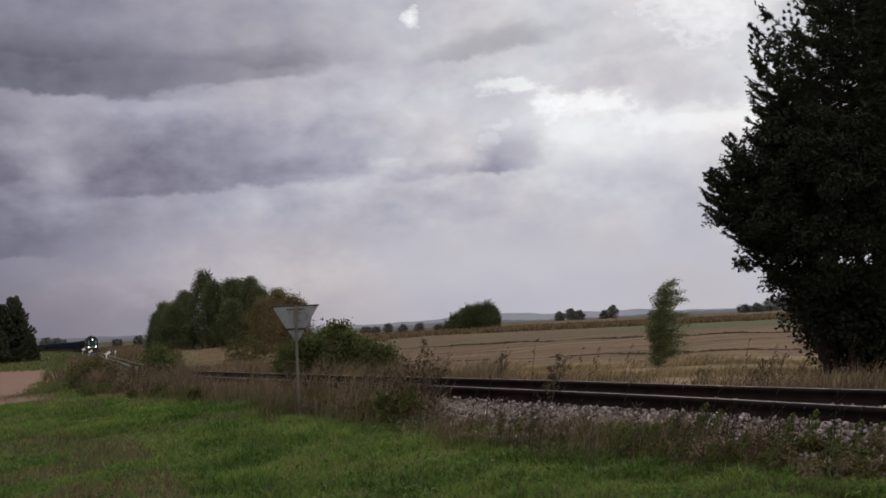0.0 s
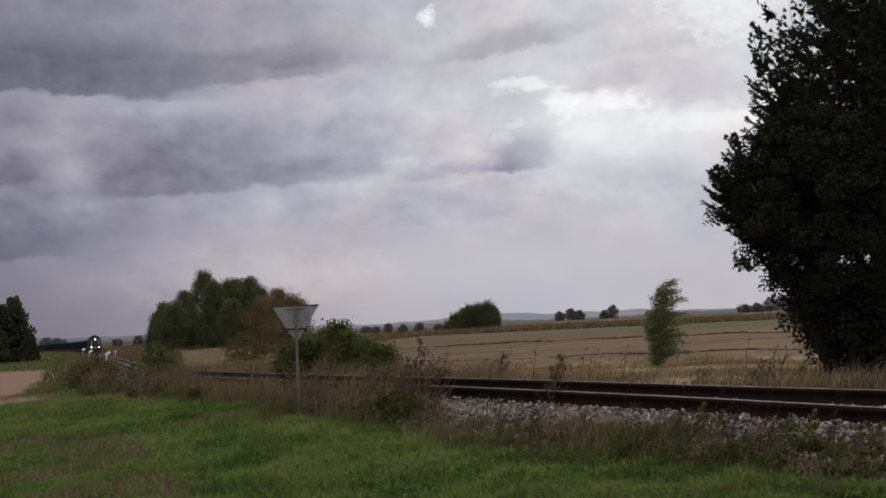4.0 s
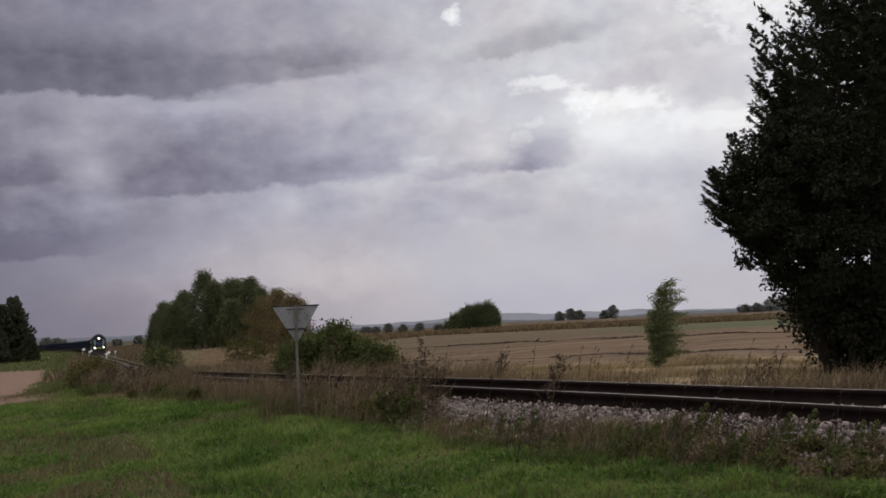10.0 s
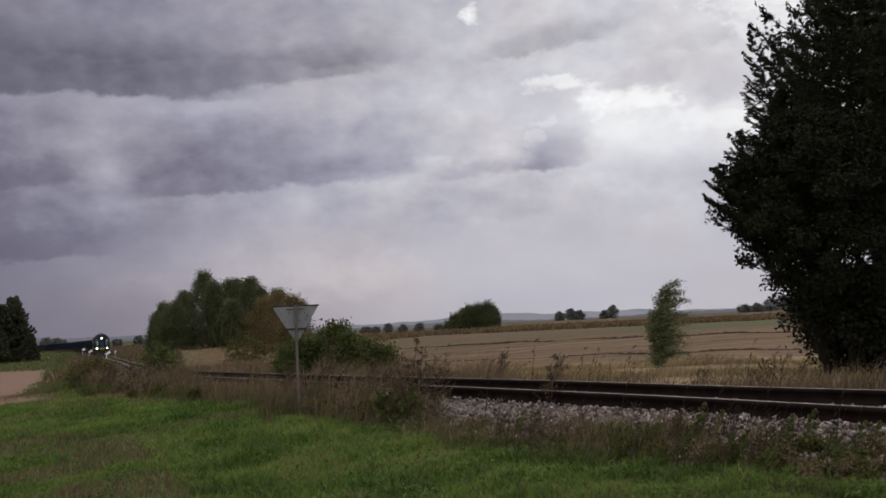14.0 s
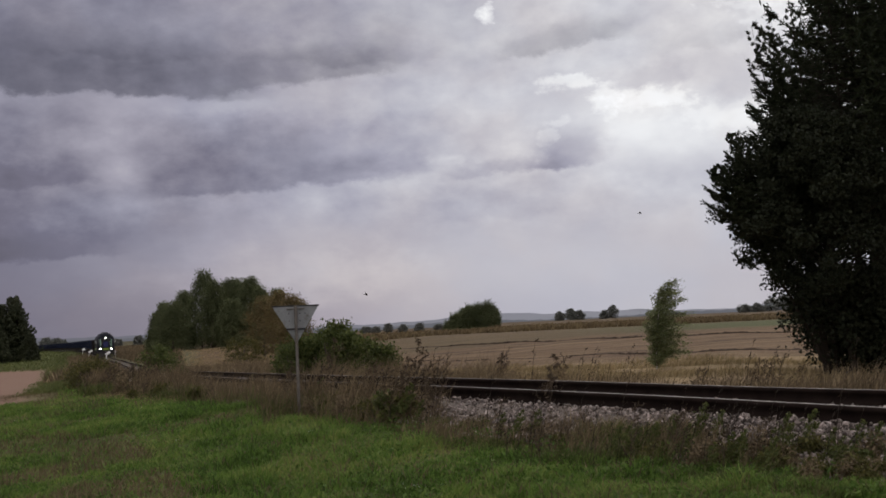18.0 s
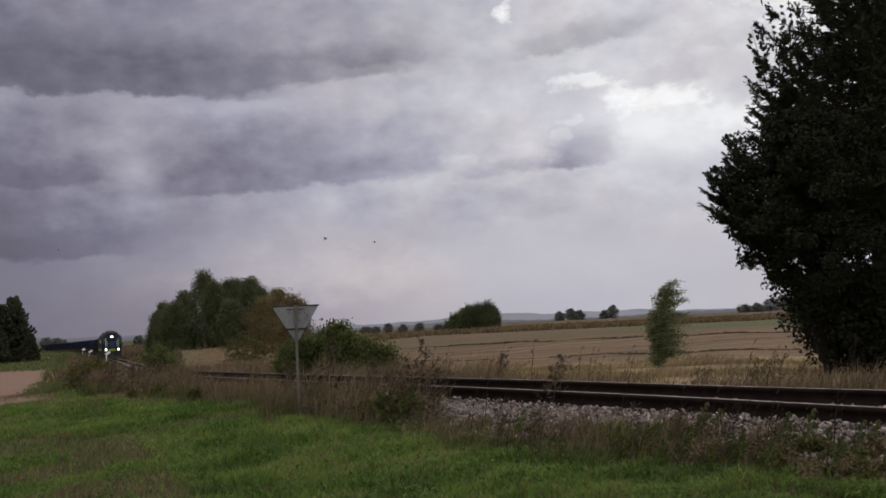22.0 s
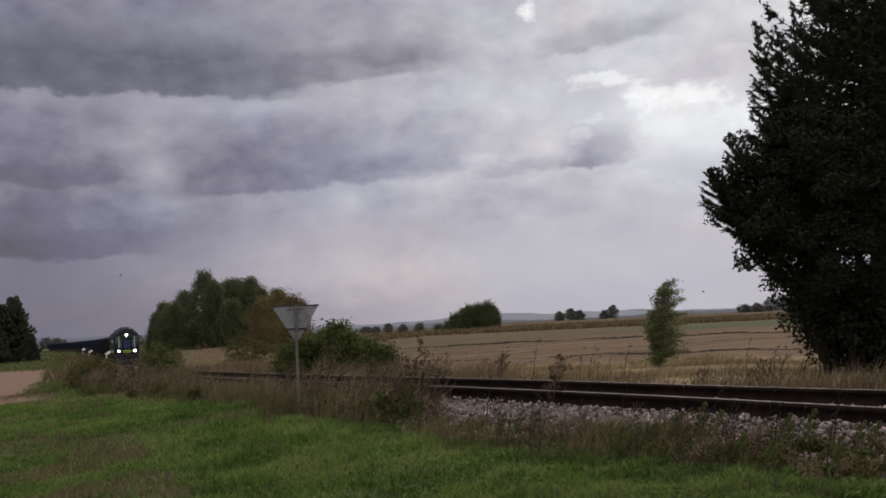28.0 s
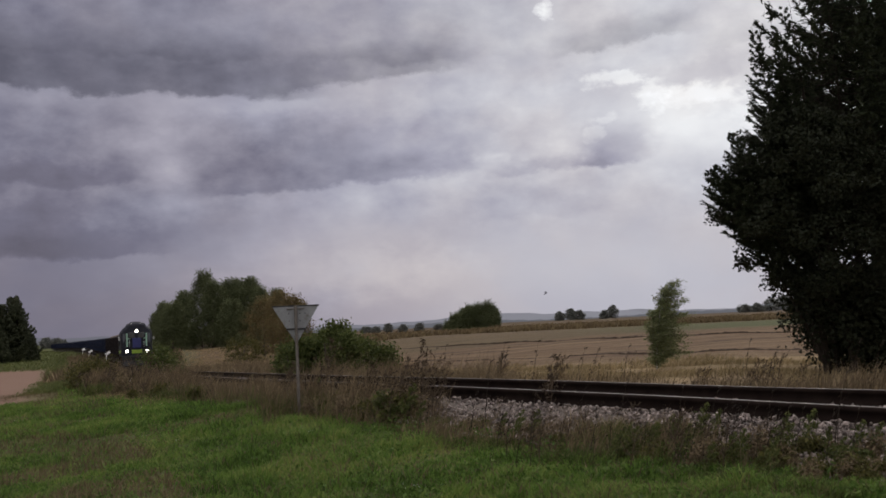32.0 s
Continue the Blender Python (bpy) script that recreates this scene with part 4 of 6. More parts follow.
# Leaf green greyed and lightened: the air's haze is put into the base colour.
HAZED_TREE_LEAF = foliage("hazed_tree_leaves", (0.11, 0.115, 0.105), (0.15, 0.155, 0.14), (0.19, 0.19, 0.17), 0.3, 0.1)
POPLAR_LEAF = foliage("poplar_leaves", (0.07, 0.082, 0.04), (0.104, 0.118, 0.056), (0.155, 0.163, 0.075), 0.38, 0.12, 0.8)
BIRCH_LEAF = foliage("birch_leaves", (0.09, 0.11, 0.05), (0.155, 0.175, 0.08), (0.23, 0.24, 0.115), 0.42)
AUTUMN_LEAF = foliage("browning_leaves", (0.095, 0.074, 0.036), (0.15, 0.108, 0.05), (0.125, 0.12, 0.048), 0.35)
BUSH_LEAF = foliage("broad_bush_leaves", (0.04, 0.053, 0.016), (0.078, 0.096, 0.029), (0.125, 0.135, 0.042), 0.32)
OLIVE_LEAF = foliage("yellowing_bush_leaves", (0.04, 0.04, 0.014), (0.085, 0.08, 0.025), (0.14, 0.12, 0.04), 0.3)
GRASS = foliage("meadow_grass", (0.036, 0.066, 0.013), (0.106, 0.186, 0.032), (0.205, 0.228, 0.07), 0.35, 0.9, 0.70, (0.35, 0.545, 0.71))
VERGE = foliage("verge_grass", (0.045, 0.055, 0.02), (0.095, 0.11, 0.036), (0.15, 0.135, 0.06), 0.35, 0.5, 0.7)
DRY_GRASS = foliage("dry_grass", (0.066, 0.052, 0.03), (0.135, 0.105, 0.06), (0.235, 0.186, 0.108), 0.3, 0.6, 0.65)
PALE_GRASS = foliage("straw_grass", (0.13, 0.105, 0.055), (0.26, 0.2, 0.108), (0.38, 0.30, 0.17), 0.3, 0.5, 0.6)
WEED_DRY = foliage("withered_weed", (0.075, 0.056, 0.034), (0.142, 0.106, 0.064), (0.235, 0.18, 0.108), 0.2, 0.7)
WEED_STALK = foliage("dead_weed_stalk", (0.036, 0.026, 0.017), (0.072, 0.052, 0.034), (0.125, 0.09, 0.056), 0.15, 0.7)
BLACK_STALK = foliage("blackened_stalk", (0.014, 0.010, 0.008), (0.026, 0.019, 0.014), (0.045, 0.032, 0.022), 0.05, 0.7)
WEED_GREEN = foliage("green_weed", (0.045, 0.055, 0.018), (0.085, 0.098, 0.03), (0.13, 0.13, 0.045), 0.3, 0.7)
CORN_LEAF = foliage("ripe_maize", (0.09, 0.066, 0.037), (0.135, 0.10, 0.055), (0.165, 0.13, 0.07), 0.4, 0.05)

SWAY = []           # (thing or part, rest pose, degrees, period, phase, permanent lean)


def sway(ob, degrees, period, phase, lean=0.0):
    SWAY.append((ob, ob.matrix_basis.copy(), degrees, period, phase, lean))


def clump_tree(name, seed, x, y, h, profile, limbs, clumps, per, leaf, leaf_mat, label, category="tree", bark=BARK, trunk_r=0.12, spread=0.5,
               base=0.12, crowns=1, bend=0.0, upright=0.6, group="", stretch=1.7, droop=0.2, stems=1, sink=0.1, swing=0.0, tall=0.75):
    """A tapered trunk, limbs to every clump, and a crown of leaf clumps inside profile(height share) -> (radius, shift along x)."""
    rng = np.random.default_rng(seed)
    thing = empty(name, pose(x, y, gz(x, y) - sink), label, category, group)
    zs = np.linspace(0, h * (0.96 if stems == 1 else 0.7), 10)
    centre = lambda z: np.array([profile(z / h)[1] + bend * h * (z / h) ** 2, 0.0, z])
    for k in range(stems):
        off = np.array([rng.normal() * 0.35, rng.normal() * 0.35, 0]) if stems > 1 else np.zeros(3)
        segs = []
        for a, b in zip(zs, zs[1:]):
            segs.append([*(centre(a) + off * (0.5 + 0.5 * a / h)), *(centre(b) + off * (0.5 + 0.5 * b / h)), trunk_r * (1 - 0.93 * a / h), trunk_r * (1 - 0.93 * b / h)])
        v, f = tubes(segs, 8)
        put("trunk", fast_mesh("trunk", v, f, bark, True), thing)
    u = base + (1 - base) * rng.uniform(0, 1, clumps) ** 0.85
    rad = np.array([profile(k)[0] for k in u])
    a = rng.uniform(0, 2 * np.pi, clumps)
    rr = rad * np.sqrt(rng.uniform(0.12, 1.0, clumps)) * rng.uniform(0.75, 1.12, clumps)
    c = np.array([centre(k * h) for k in u]) + np.stack([rr * np.cos(a), rr * np.sin(a), np.zeros(clumps)], 1)
    root = np.array([centre(max(0.03, k - upright * r / h) * h) for k, r in zip(u, rr)])
    pick = rng.permutation(clumps)[:limbs]
    mid = (root[pick] + c[pick]) / 2 + np.array([0, 0, 0.05 * h]) * rng.uniform(-0.4, 0.6, limbs)[:, None]
    lr = trunk_r * 0.32 * (1.05 - u[pick])
    seg2 = np.concatenate([np.column_stack([root[pick], mid, lr, lr * 0.6]), np.column_stack([mid, c[pick], lr * 0.6, lr * 0.15])])
    v, f = tubes(seg2, 5)
    put("branchwork", fast_mesh("branchwork", v, f, bark, True), thing)["kind"] = "stuff"
    for k in range(crowns):
        mine = c[k::crowns]
        size = spread * rng.uniform(0.6, 1.3, len(mine))
        pts = mine[:, None] + np.clip(rng.normal(size=(len(mine), per, 3)), -1.5, 1.5) * size[:, None, None] * np.array([1, 1, tall])
        v, f = leaves(rng, pts.reshape(-1, 3), leaf, stretch, droop)
        ob = put("crown", fast_mesh("crown", v, f, leaf_mat), thing)
        if swing:
            sway(ob, swing * rng.uniform(0.6, 1.2), rng.uniform(2.2, 4.2), rng.uniform(0, 6.3))
    return thing


def oval(rx, low=0.1, peak=0.45, shift=0.0, top=0.15):
    return lambda k: (rx * (top + (1 - top) * max(0.0, 1 - abs((k - peak) / ((1 - peak) if k > peak else (peak - low + 0.12))) ** 2.2)), shift)


def poplar_form(rx):
    return lambda k: (rx * min(1.0, 0.6 + k * 2.5) * max(0.04, 1.03 - k) ** 0.48, 0.0)


def spire(rx, low=0.05):
    return lambda k: (rx * (1.03 - k) ** 0.9 * (0.4 + 0.6 * min(1.0, k / 0.15)), 0.0)


def build_spruce(name, seed, x, y, h, radius, limbs, twigs, needles, needle, label, low=0.08, sections=6, swing=0.0, bend=0.0, power=0.75, foot=0.30, peak=0.30, leaf_mat=None, stout=0.018, upturn=0.3):
    """A spruce: straight trunk, tiers of drooping boughs with upturned tips, twigs along them, needles on the twigs."""
    rng = np.random.default_rng(seed)
    thing = empty(name, pose(x, y, gz(x, y) - 0.1), label, "spruce tree")
    zs = np.linspace(0, h, 14)
    r0 = stout * h
    bx = lambda z: bend * (z / h) ** 1.2
    v, f = tubes([[bx(a), 0, a, bx(b), 0, b, r0 * (1.02 - a / h), r0 * (1.02 - b / h)] for a, b in zip(zs, zs[1:])], 9)
    put("trunk", fast_mesh("trunk", v, f, DARK_BARK, True), thing)
    ids = np.arange(limbs)
    zl = h * (low + (0.985 - low) * (ids + 0.5) / limbs)
    az = ids * 2.39996 + rng.normal(size=limbs) * 0.25
    for sct in range(sections):
        mine = ids[ids % sections == sct]
        segs, nb, nd = [], [], []
        for i in mine:
            k = zl[i] / h
            length = radius * (foot + (1 - foot) * min(1, (k - low) / (peak - low))) if k < peak else radius * max(0.02, (1 - k) / (1 - peak)) ** power
            length *= rng.uniform(0.72, 1.15)
            d = np.array([math.cos(az[i]), math.sin(az[i]), 0])
            sidev = np.array([-d[1], d[0], 0])
            s = np.linspace(0, 1, 7)
            rise = (-0.10 + 0.35 * k + 3.0 * max(0.0, k - 0.8)) * length
            path = np.array([0, 0, zl[i]]) + d * (s * length)[:, None] + np.array([0, 0, 1]) * (s * rise + 0.30 * length * s ** 3 - 0.12 * length * np.sin(s * np.pi))[:, None]
            path[:, 0] += bend * (np.clip(path[:, 2], 0, None) / h) ** 1.2
            rb = 0.022 * length / 2 + 0.008
            for j in range(6):
                segs.append([*path[j], *path[j + 1], rb * (1 - s[j] * 0.9), rb * (1 - s[j + 1] * 0.9)])
            nt = max(5, int(twigs * length / radius))
            st = rng.uniform(0.12, 1.0, nt)
            for q in st:
                pp = np.array([np.interp(q, s, path[:, m]) for m in range(3)])
                out = sidev * rng.choice([-1, 1]) * rng.uniform(0.5, 1.0) + d * rng.uniform(0.4, 1.0) + np.array([0, 0, rng.uniform(-0.45, 0.3) + upturn * q])
                out /= np.linalg.norm(out)
                ln = length * 0.26 * (1.15 - q) + 0.14 * min(1.0, length / 0.6)
                end = pp + out * ln
                segs.append([*pp, *end, 0.006, 0.002])
                m = rng.uniform(0, 1, needles)[:, None]
                nb.append(pp + (end - pp) * m)
                nd.append(np.tile(out, (needles, 1)))
            tip = path[-1]
            m = rng.uniform(0, 1, needles * 2)[:, None]
            dirt = path[-1] - path[-2]
            dirt /= np.linalg.norm(dirt)
            nb.append(path[-2] + (tip - path[-2]) * m * 1.25)
            nd.append(np.tile(dirt, (needles * 2, 1)))
        nb, nd = np.concatenate(nb), np.concatenate(nd)
        v, f = leaves(rng, nb + rng.normal(size=nb.shape) * needle * 0.16, needle * 0.26, 4.2, 0.1, nd * 0.9)
        ob = put("crown", fast_mesh("crown", v, f, leaf_mat or SPRUCE_LEAF), thing, "dark drooping needle boughs")
        v, f = tubes(segs, 4)
        put("branchwork", fast_mesh("branchwork", v, f, DARK_BARK), ob)["kind"] = "stuff"
        if swing:
            sway(ob, swing * rng.uniform(0.6, 1.3), rng.uniform(1.8, 3.4), rng.uniform(0, 6.3))
    return thing


# the big dark spruce beyond the line, with leafy growth at its foot
build_spruce("spruce_tree", 3, 9.9, 22.6, 13.5, 3.3, 180, 40, 20, 0.14, "tall dark spruce tossing in the wind beyond the track", low=0.19, sections=6, swing=0.9, power=0.72, foot=0.8, peak=0.3)
build_spruce("spruce_tree", 9, 9.5, 24.5, 12.8, 2.8, 150, 36, 18, 0.15, "tall dark spruce behind others beyond the track", low=0.21, sections=2, swing=0.8, power=0.75, foot=0.7, peak=0.3)
# (x, y, height, radius, seed, lowest boughs, lean of the top along x)
for x, y, h, r, sd, lo, lean in ((7.0, 20.8, 6.72, 0.62, 4, 0.30, -1.05), (6.95, 20.8, 6.8, 0.36, 5, 0.3, -0.62), (7.3, 21.0, 7.25, 0.5, 6, 0.2, -0.55), (8.1, 21.8, 8.6, 1.7, 7, 0.2, -0.4),
                                 (6.95, 20.7, 4.75, 0.62, 10, 0.4, -1.55), (6.95, 20.6, 4.1, 0.55, 11, 0.45, -1.98), (7.2, 20.9, 5.7, 1.15, 12, 0.35, -0.75)):
    build_spruce("young_spruce", sd, x, y, h, r, 120, 38, 14, 0.054, "slender dark spruce tossing in the wind before a taller one", low=lo, sections=3, swing=1.5, power=1.0, foot=0.25, peak=lo + 0.30, stout=0.009, upturn=0.45, bend=lean)
clump_tree("alder_tree", 31, 7.42, 20.6, 5.0, lambda k: (0.25 + 1.65 * math.sin(min(1, max(0, k - 0.27) / 0.73) * math.pi) ** 0.7, -0.75 * k), 130, 360, 125, 0.04, DARK_LEAF,
           "dark leafy tree with drooping twigs, against the spruce", bark=DARK_BARK, trunk_r=0.07, spread=0.12, base=0.33, crowns=6, swing=1.3)
clump_tree("undergrowth_bush", 33, 8.6, 21.4, 1.9, oval(1.5, 0.0, 0.45, top=0.4), 40, 220, 44, 0.06, DARK_LEAF, "dark undergrowth at the foot of the spruce", "bush", bark=DARK_BARK, trunk_r=0.05, spread=0.26, base=0.05, stems=4)
clump_tree("undergrowth_bush", 36, 7.45, 20.9, 2.1, oval(0.95, 0.15, 0.8, shift=-0.25, top=0.3), 40, 190, 40, 0.05, DARK_LEAF, "dark undergrowth at the foot of the spruce", "bush", bark=DARK_BARK, trunk_r=0.04, spread=0.16, base=0.35, stems=3)
clump_tree("undergrowth_bush", 35, 8.0, 21.2, 2.0, oval(1.0, 0.0, 0.6, shift=-0.1, top=0.4), 40, 200, 40, 0.055, DARK_LEAF, "dark undergrowth at the foot of the spruce", "bush", bark=DARK_BARK, trunk_r=0.05, spread=0.22, base=0.1, stems=4)
clump_tree("undergrowth_bush", 34, 9.9, 21.8, 2.1, oval(1.5, 0.0, 0.45, top=0.4), 40, 220, 44, 0.06, DARK_LEAF, "dark undergrowth at the foot of the spruce", "bush", bark=DARK_BARK, trunk_r=0.05, spread=0.26, base=0.05, stems=4)

# birch sapling leaning in the wind
def build_birch():
    rng = np.random.default_rng(8)
    x, y, h = 5.20, 28.3, 2.17
    thing = empty("birch_sapling", pose(x, y, gz(x, y) - 0.05), "young birch with pale stem, bent by the wind, in dry grass", "birch tree")
    zs = np.linspace(0, h * 0.97, 12)
    c = lambda z: np.array([0.04 * (z / h) + 0.34 * (z / h) ** 3, 0, z])
    v, f = tubes([[*c(a), *c(b), 0.024 * (1.02 - a / h), 0.024 * (1.02 - b / h)] for a, b in zip(zs, zs[1:])], 8)
    put("trunk", fast_mesh("trunk", v, f, BIRCH_BARK, True), thing, "pale white stem")
    n = 30
    for k in range(5):
        u = 0.03 + 0.95 * rng.uniform(0, 1, n) ** 1.15
        a = rng.uniform(0, 2 * np.pi, n)
        ln = np.minimum(0.52, 0.14 + 0.95 * (1 - u)) * rng.uniform(0.55, 1.25, n)
        root = np.array([c(k2 * h) for k2 in u])
        # shoots leave the stem all round and are then swept downwind
        mid = root + np.stack([np.cos(a) * ln * 0.55 + 0.02, np.sin(a) * ln * 0.6, ln * rng.uniform(0.2, 0.6, n)], 1)
        tip = mid + np.stack([ln * rng.uniform(0.35, 0.8, n) + 0.12 * u, np.sin(a) * ln * 0.3, ln * rng.uniform(-0.15, 0.35, n)], 1)
        v, f = tubes(np.concatenate([np.column_stack([root, mid, np.full(n, 0.007), np.full(n, 0.004)]), np.column_stack([mid, tip, np.full(n, 0.004), np.full(n, 0.0015)])]), 4)
        tw = put("branchwork", fast_mesh("branchwork", v, f, BARK), thing)
        tw["kind"] = "stuff"
        m = rng.uniform(0.1, 1.08, (n, 130, 1)) * 2
        pts = np.where(m < 1, root[:, None] + (mid - root)[:, None] * m, mid[:, None] + (tip - mid)[:, None] * (m - 1)) + rng.normal(size=(n, 130, 3)) * np.array([0.05, 0.05, 0.035])
        pts = pts[rng.uniform(size=(n, 130)) < (0.2 + 0.85 * ln / ln.max())[:, None]]
        v, f = leaves(rng, pts.reshape(-1, 3), 0.019, 3.2, 0.0, np.array([[1.3, 0, 0.25]]))
        put("leaves", fast_mesh("leaves", v, f, BIRCH_LEAF), tw, "small green leaves")
        sway(tw, 2.4 * rng.uniform(0.7, 1.2), rng.uniform(1.1, 2.2), rng.uniform(0, 6.3))
    sway(thing, 1.6, 2.6, 0.4)


build_birch()

# grove of poplars behind the line
for k, (x, y, h, r, sd) in enumerate(((-48.5, 208, 10.2, 3.6, 41), (-43.9, 203, 13.5, 4.0, 42), (-39.5, 206, 11.7, 4.2, 43), (-35, 200, 11.5, 4.2, 44), (-30.8, 204, 8.8, 3.2, 45),
                                      (-42, 214, 11.3, 3.8, 46), (-52.6, 205, 6.6, 2.2, 47), (-47.5, 196, 7.9, 3.8, 48), (-37, 194, 7.5, 3.8, 49), (-31.5, 195, 7.1, 2.8, 50), (-41.2, 199, 11.3, 3.9, 51), (-37.4, 203, 11.0, 3.9, 59), (-33.0, 198, 9.2, 3.6, 60), (-50.4, 201, 8.2, 2.6, 68))):
    clump_tree("poplar_tree", sd, x, y, h, poplar_form(r), 55, 300, 60, 0.15, POPLAR_LEAF, "grey-green poplar bending in the wind, in a grove behind the line",
               trunk_r=0.2, spread=0.45, tall=1.35, base=0.03, bend=0.05, crowns=2, swing=0.5, group="poplar grove", droop=-0.3)
for x, y, h, r, sd in ((-18.0, 122, 6.9, 2.2, 53), (-16.2, 118, 6.3, 1.6, 54), (-20.4, 126, 6.6, 2.2, 55), (-15.6, 119, 5.6, 1.2, 56)):
    clump_tree("autumn_tree", sd, x, y, h, oval(r, 0.02, 0.45, top=0.2), 50, 170, 44, 0.1, AUTUMN_LEAF, "brownish thinning tree at the end of the grove", trunk_r=0.12, spread=0.42, base=0.08, crowns=2, bend=0.03, group="thinning trees", swing=0.5)
clump_tree("willow_bush", 57, -20.2, 112, 2.4, oval(2.4, 0.0, 0.4, top=0.4), 40, 120, 30, 0.1, OLIVE_LEAF, "low grey-green bush before the grove", "bush", trunk_r=0.06, spread=0.3, base=0.02, stems=3)

# broad-leaved bush behind the sign
for x, y, h, r, sd in ((-3.7, 29.5, 1.2, 0.5, 61), (-2.8, 29.0, 1.62, 0.42, 62), (-2.15, 29.6, 1.05, 0.38, 63), (-4.15, 30.2, 1.05, 0.42, 64), (-3.4, 30.3, 1.3, 0.55, 65), (-2.5, 28.6, 1.25, 0.4, 67), (-1.75, 29.6, 0.95, 0.42, 69), (-3.1, 29.9, 1.4, 0.5, 52)):
    clump_tree("elder_bush", sd, x, y, h, oval(r, 0.0, 0.45, top=0.25), 40, 130, 30, 0.052, BUSH_LEAF, "dense green broad-leaved bush behind the track", "bush", trunk_r=0.035, spread=0.17, base=0.02, stems=3, crowns=2, group="green bushes", swing=1.0, stretch=1.5)

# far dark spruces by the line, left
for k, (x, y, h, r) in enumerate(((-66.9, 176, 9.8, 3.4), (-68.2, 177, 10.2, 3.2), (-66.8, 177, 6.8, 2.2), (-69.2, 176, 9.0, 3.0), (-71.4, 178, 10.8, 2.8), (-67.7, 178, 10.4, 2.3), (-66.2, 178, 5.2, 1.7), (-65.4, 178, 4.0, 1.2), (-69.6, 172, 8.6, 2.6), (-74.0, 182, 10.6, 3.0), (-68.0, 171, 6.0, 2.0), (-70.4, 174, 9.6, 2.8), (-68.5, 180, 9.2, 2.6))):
    build_spruce("spruce_tree", 70 + k, x, y, h, r, 80, 22, 14, 0.45, "dark spruce at the edge of the far field", low=0.02, sections=1, swing=0.0, power=0.8, foot=0.8, peak=0.12, leaf_mat=PALED_SPRUCE_LEAF)

# clump of poplars in the field
for k, (x, y, h, r) in enumerate(((0.2, 330, 4.6, 1.5), (1.6, 326, 6.2, 1.4), (3.0, 326, 6.2, 1.5), (4.4, 329, 7.2, 1.5), (6.0, 328, 7.9, 1.6), (7.5, 331, 7.3, 1.5), (9.0, 330, 7.6, 1.6), (10.6, 328, 7.0, 1.5),
                                  (12.0, 328, 7.3, 1.5), (13.4, 330, 6.2, 1.5), (14.6, 332, 4.4, 1.6), (2.0, 335, 5.8, 2.6), (7.5, 336, 6.6, 2.8), (12.4, 335, 5.8, 2.4))):
    clump_tree("poplar_tree", 90 + k, x, y, h, poplar_form(r), 24, 110, 34, 0.22, POPLAR_LEAF, "upright green poplar in a clump far out in the field", trunk_r=0.16, spread=0.5, tall=1.6, base=0.02, bend=0.06, group="poplar clump", droop=-0.5)

# trees on the far plain
FAR = ((66, 600, 13, 6), (71, 603, 11, 6), (61, 606, 10, 6), (87, 590, 15, 6), (83, 594, 9, 4), (-29, 560, 9, 4), (-22, 570, 7, 5), (-14, 585, 8, 5), (-36, 575, 6, 4),
       (148, 560, 8, 7), (155, 562, 9, 8), (163, 566, 15, 8), (171, 570, 18, 9), (180, 566, 15, 8), (-120, 440, 6.5, 3.2), (-126, 432, 4.5, 3.2), (-48, 470, 7, 4), (-156, 440, 9, 4.5), (-153, 444, 7.5, 4), (-150, 441, 6, 3.5), (-42, 590, 7, 6), (-4, 600, 6, 6))
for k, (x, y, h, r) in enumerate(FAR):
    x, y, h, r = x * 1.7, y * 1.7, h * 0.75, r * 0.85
    clump_tree("field_tree", 110 + k, x, y, h, oval(r, 0.0, 0.45, top=0.25), 20, 90, 24, 0.7, HAZED_TREE_LEAF, "round tree far out on the plain, in pale hazy colours", trunk_r=0.3, spread=1.0, base=0.05, group="far trees")

# bushes among the weeds, near the left end of the line
clump_tree("rose_bush", 141, -11.05, 43.5, 1.6, oval(0.9, 0.0, 0.6, top=0.3), 40, 110, 26, 0.06, BUSH_LEAF, "ragged dark green bush among dry weeds by the line", "bush", trunk_r=0.03, spread=0.17, base=0.2, stems=4, crowns=2, swing=1.2)
for x, y, h, r, sd in ((-10.55, 34.0, 0.95, 0.65, 142), (-11.4, 35.5, 0.85, 0.6, 143), (-11.0, 34.7, 0.85, 0.6, 144)):
    clump_tree("yellowing_bush", sd, x, y, h, oval(r, 0.0, 0.5, top=0.3), 30, 80, 28, 0.045, OLIVE_LEAF, "low yellow-green bush at the meadow's edge", "bush", trunk_r=0.025, spread=0.17, base=0.05, stems=4, group="yellowing bushes", swing=1.0)


# ---- grass and weeds ----
def scatter(rng, n, inside):
    """n points (x, y) for which inside(rng, n) -> (x, y, keep) says yes, on the ground."""
    xs, ys = [], []
    have = 0
    while have < n:
        x, y, keep = inside(rng, 3 * n)
        xs.append(x[keep]); ys.append(y[keep])
        have += keep.sum()
    x, y = np.concatenate(xs)[:n], np.concatenate(ys)[:n]
    return np.stack([x, y, ground_z(x, y)], 1)


def wedge(rng, n, y0, y1, a0, a1, power=1.0):
    """Points between two distances and two bearings (x / y), denser near the clip's camera with power > 1."""
    y = y0 + (y1 - y0) * rng.uniform(0, 1, n) ** power
    return y * rng.uniform(a0, a1, n), y


def drift(x, y, s, seed=0.0):
    return np.sin(x * s + 1.3 * np.sin(y * s * 0.7 + seed)) * np.cos(y * s * 0.8 + 1.1 * np.sin(x * s * 0.6 - seed))


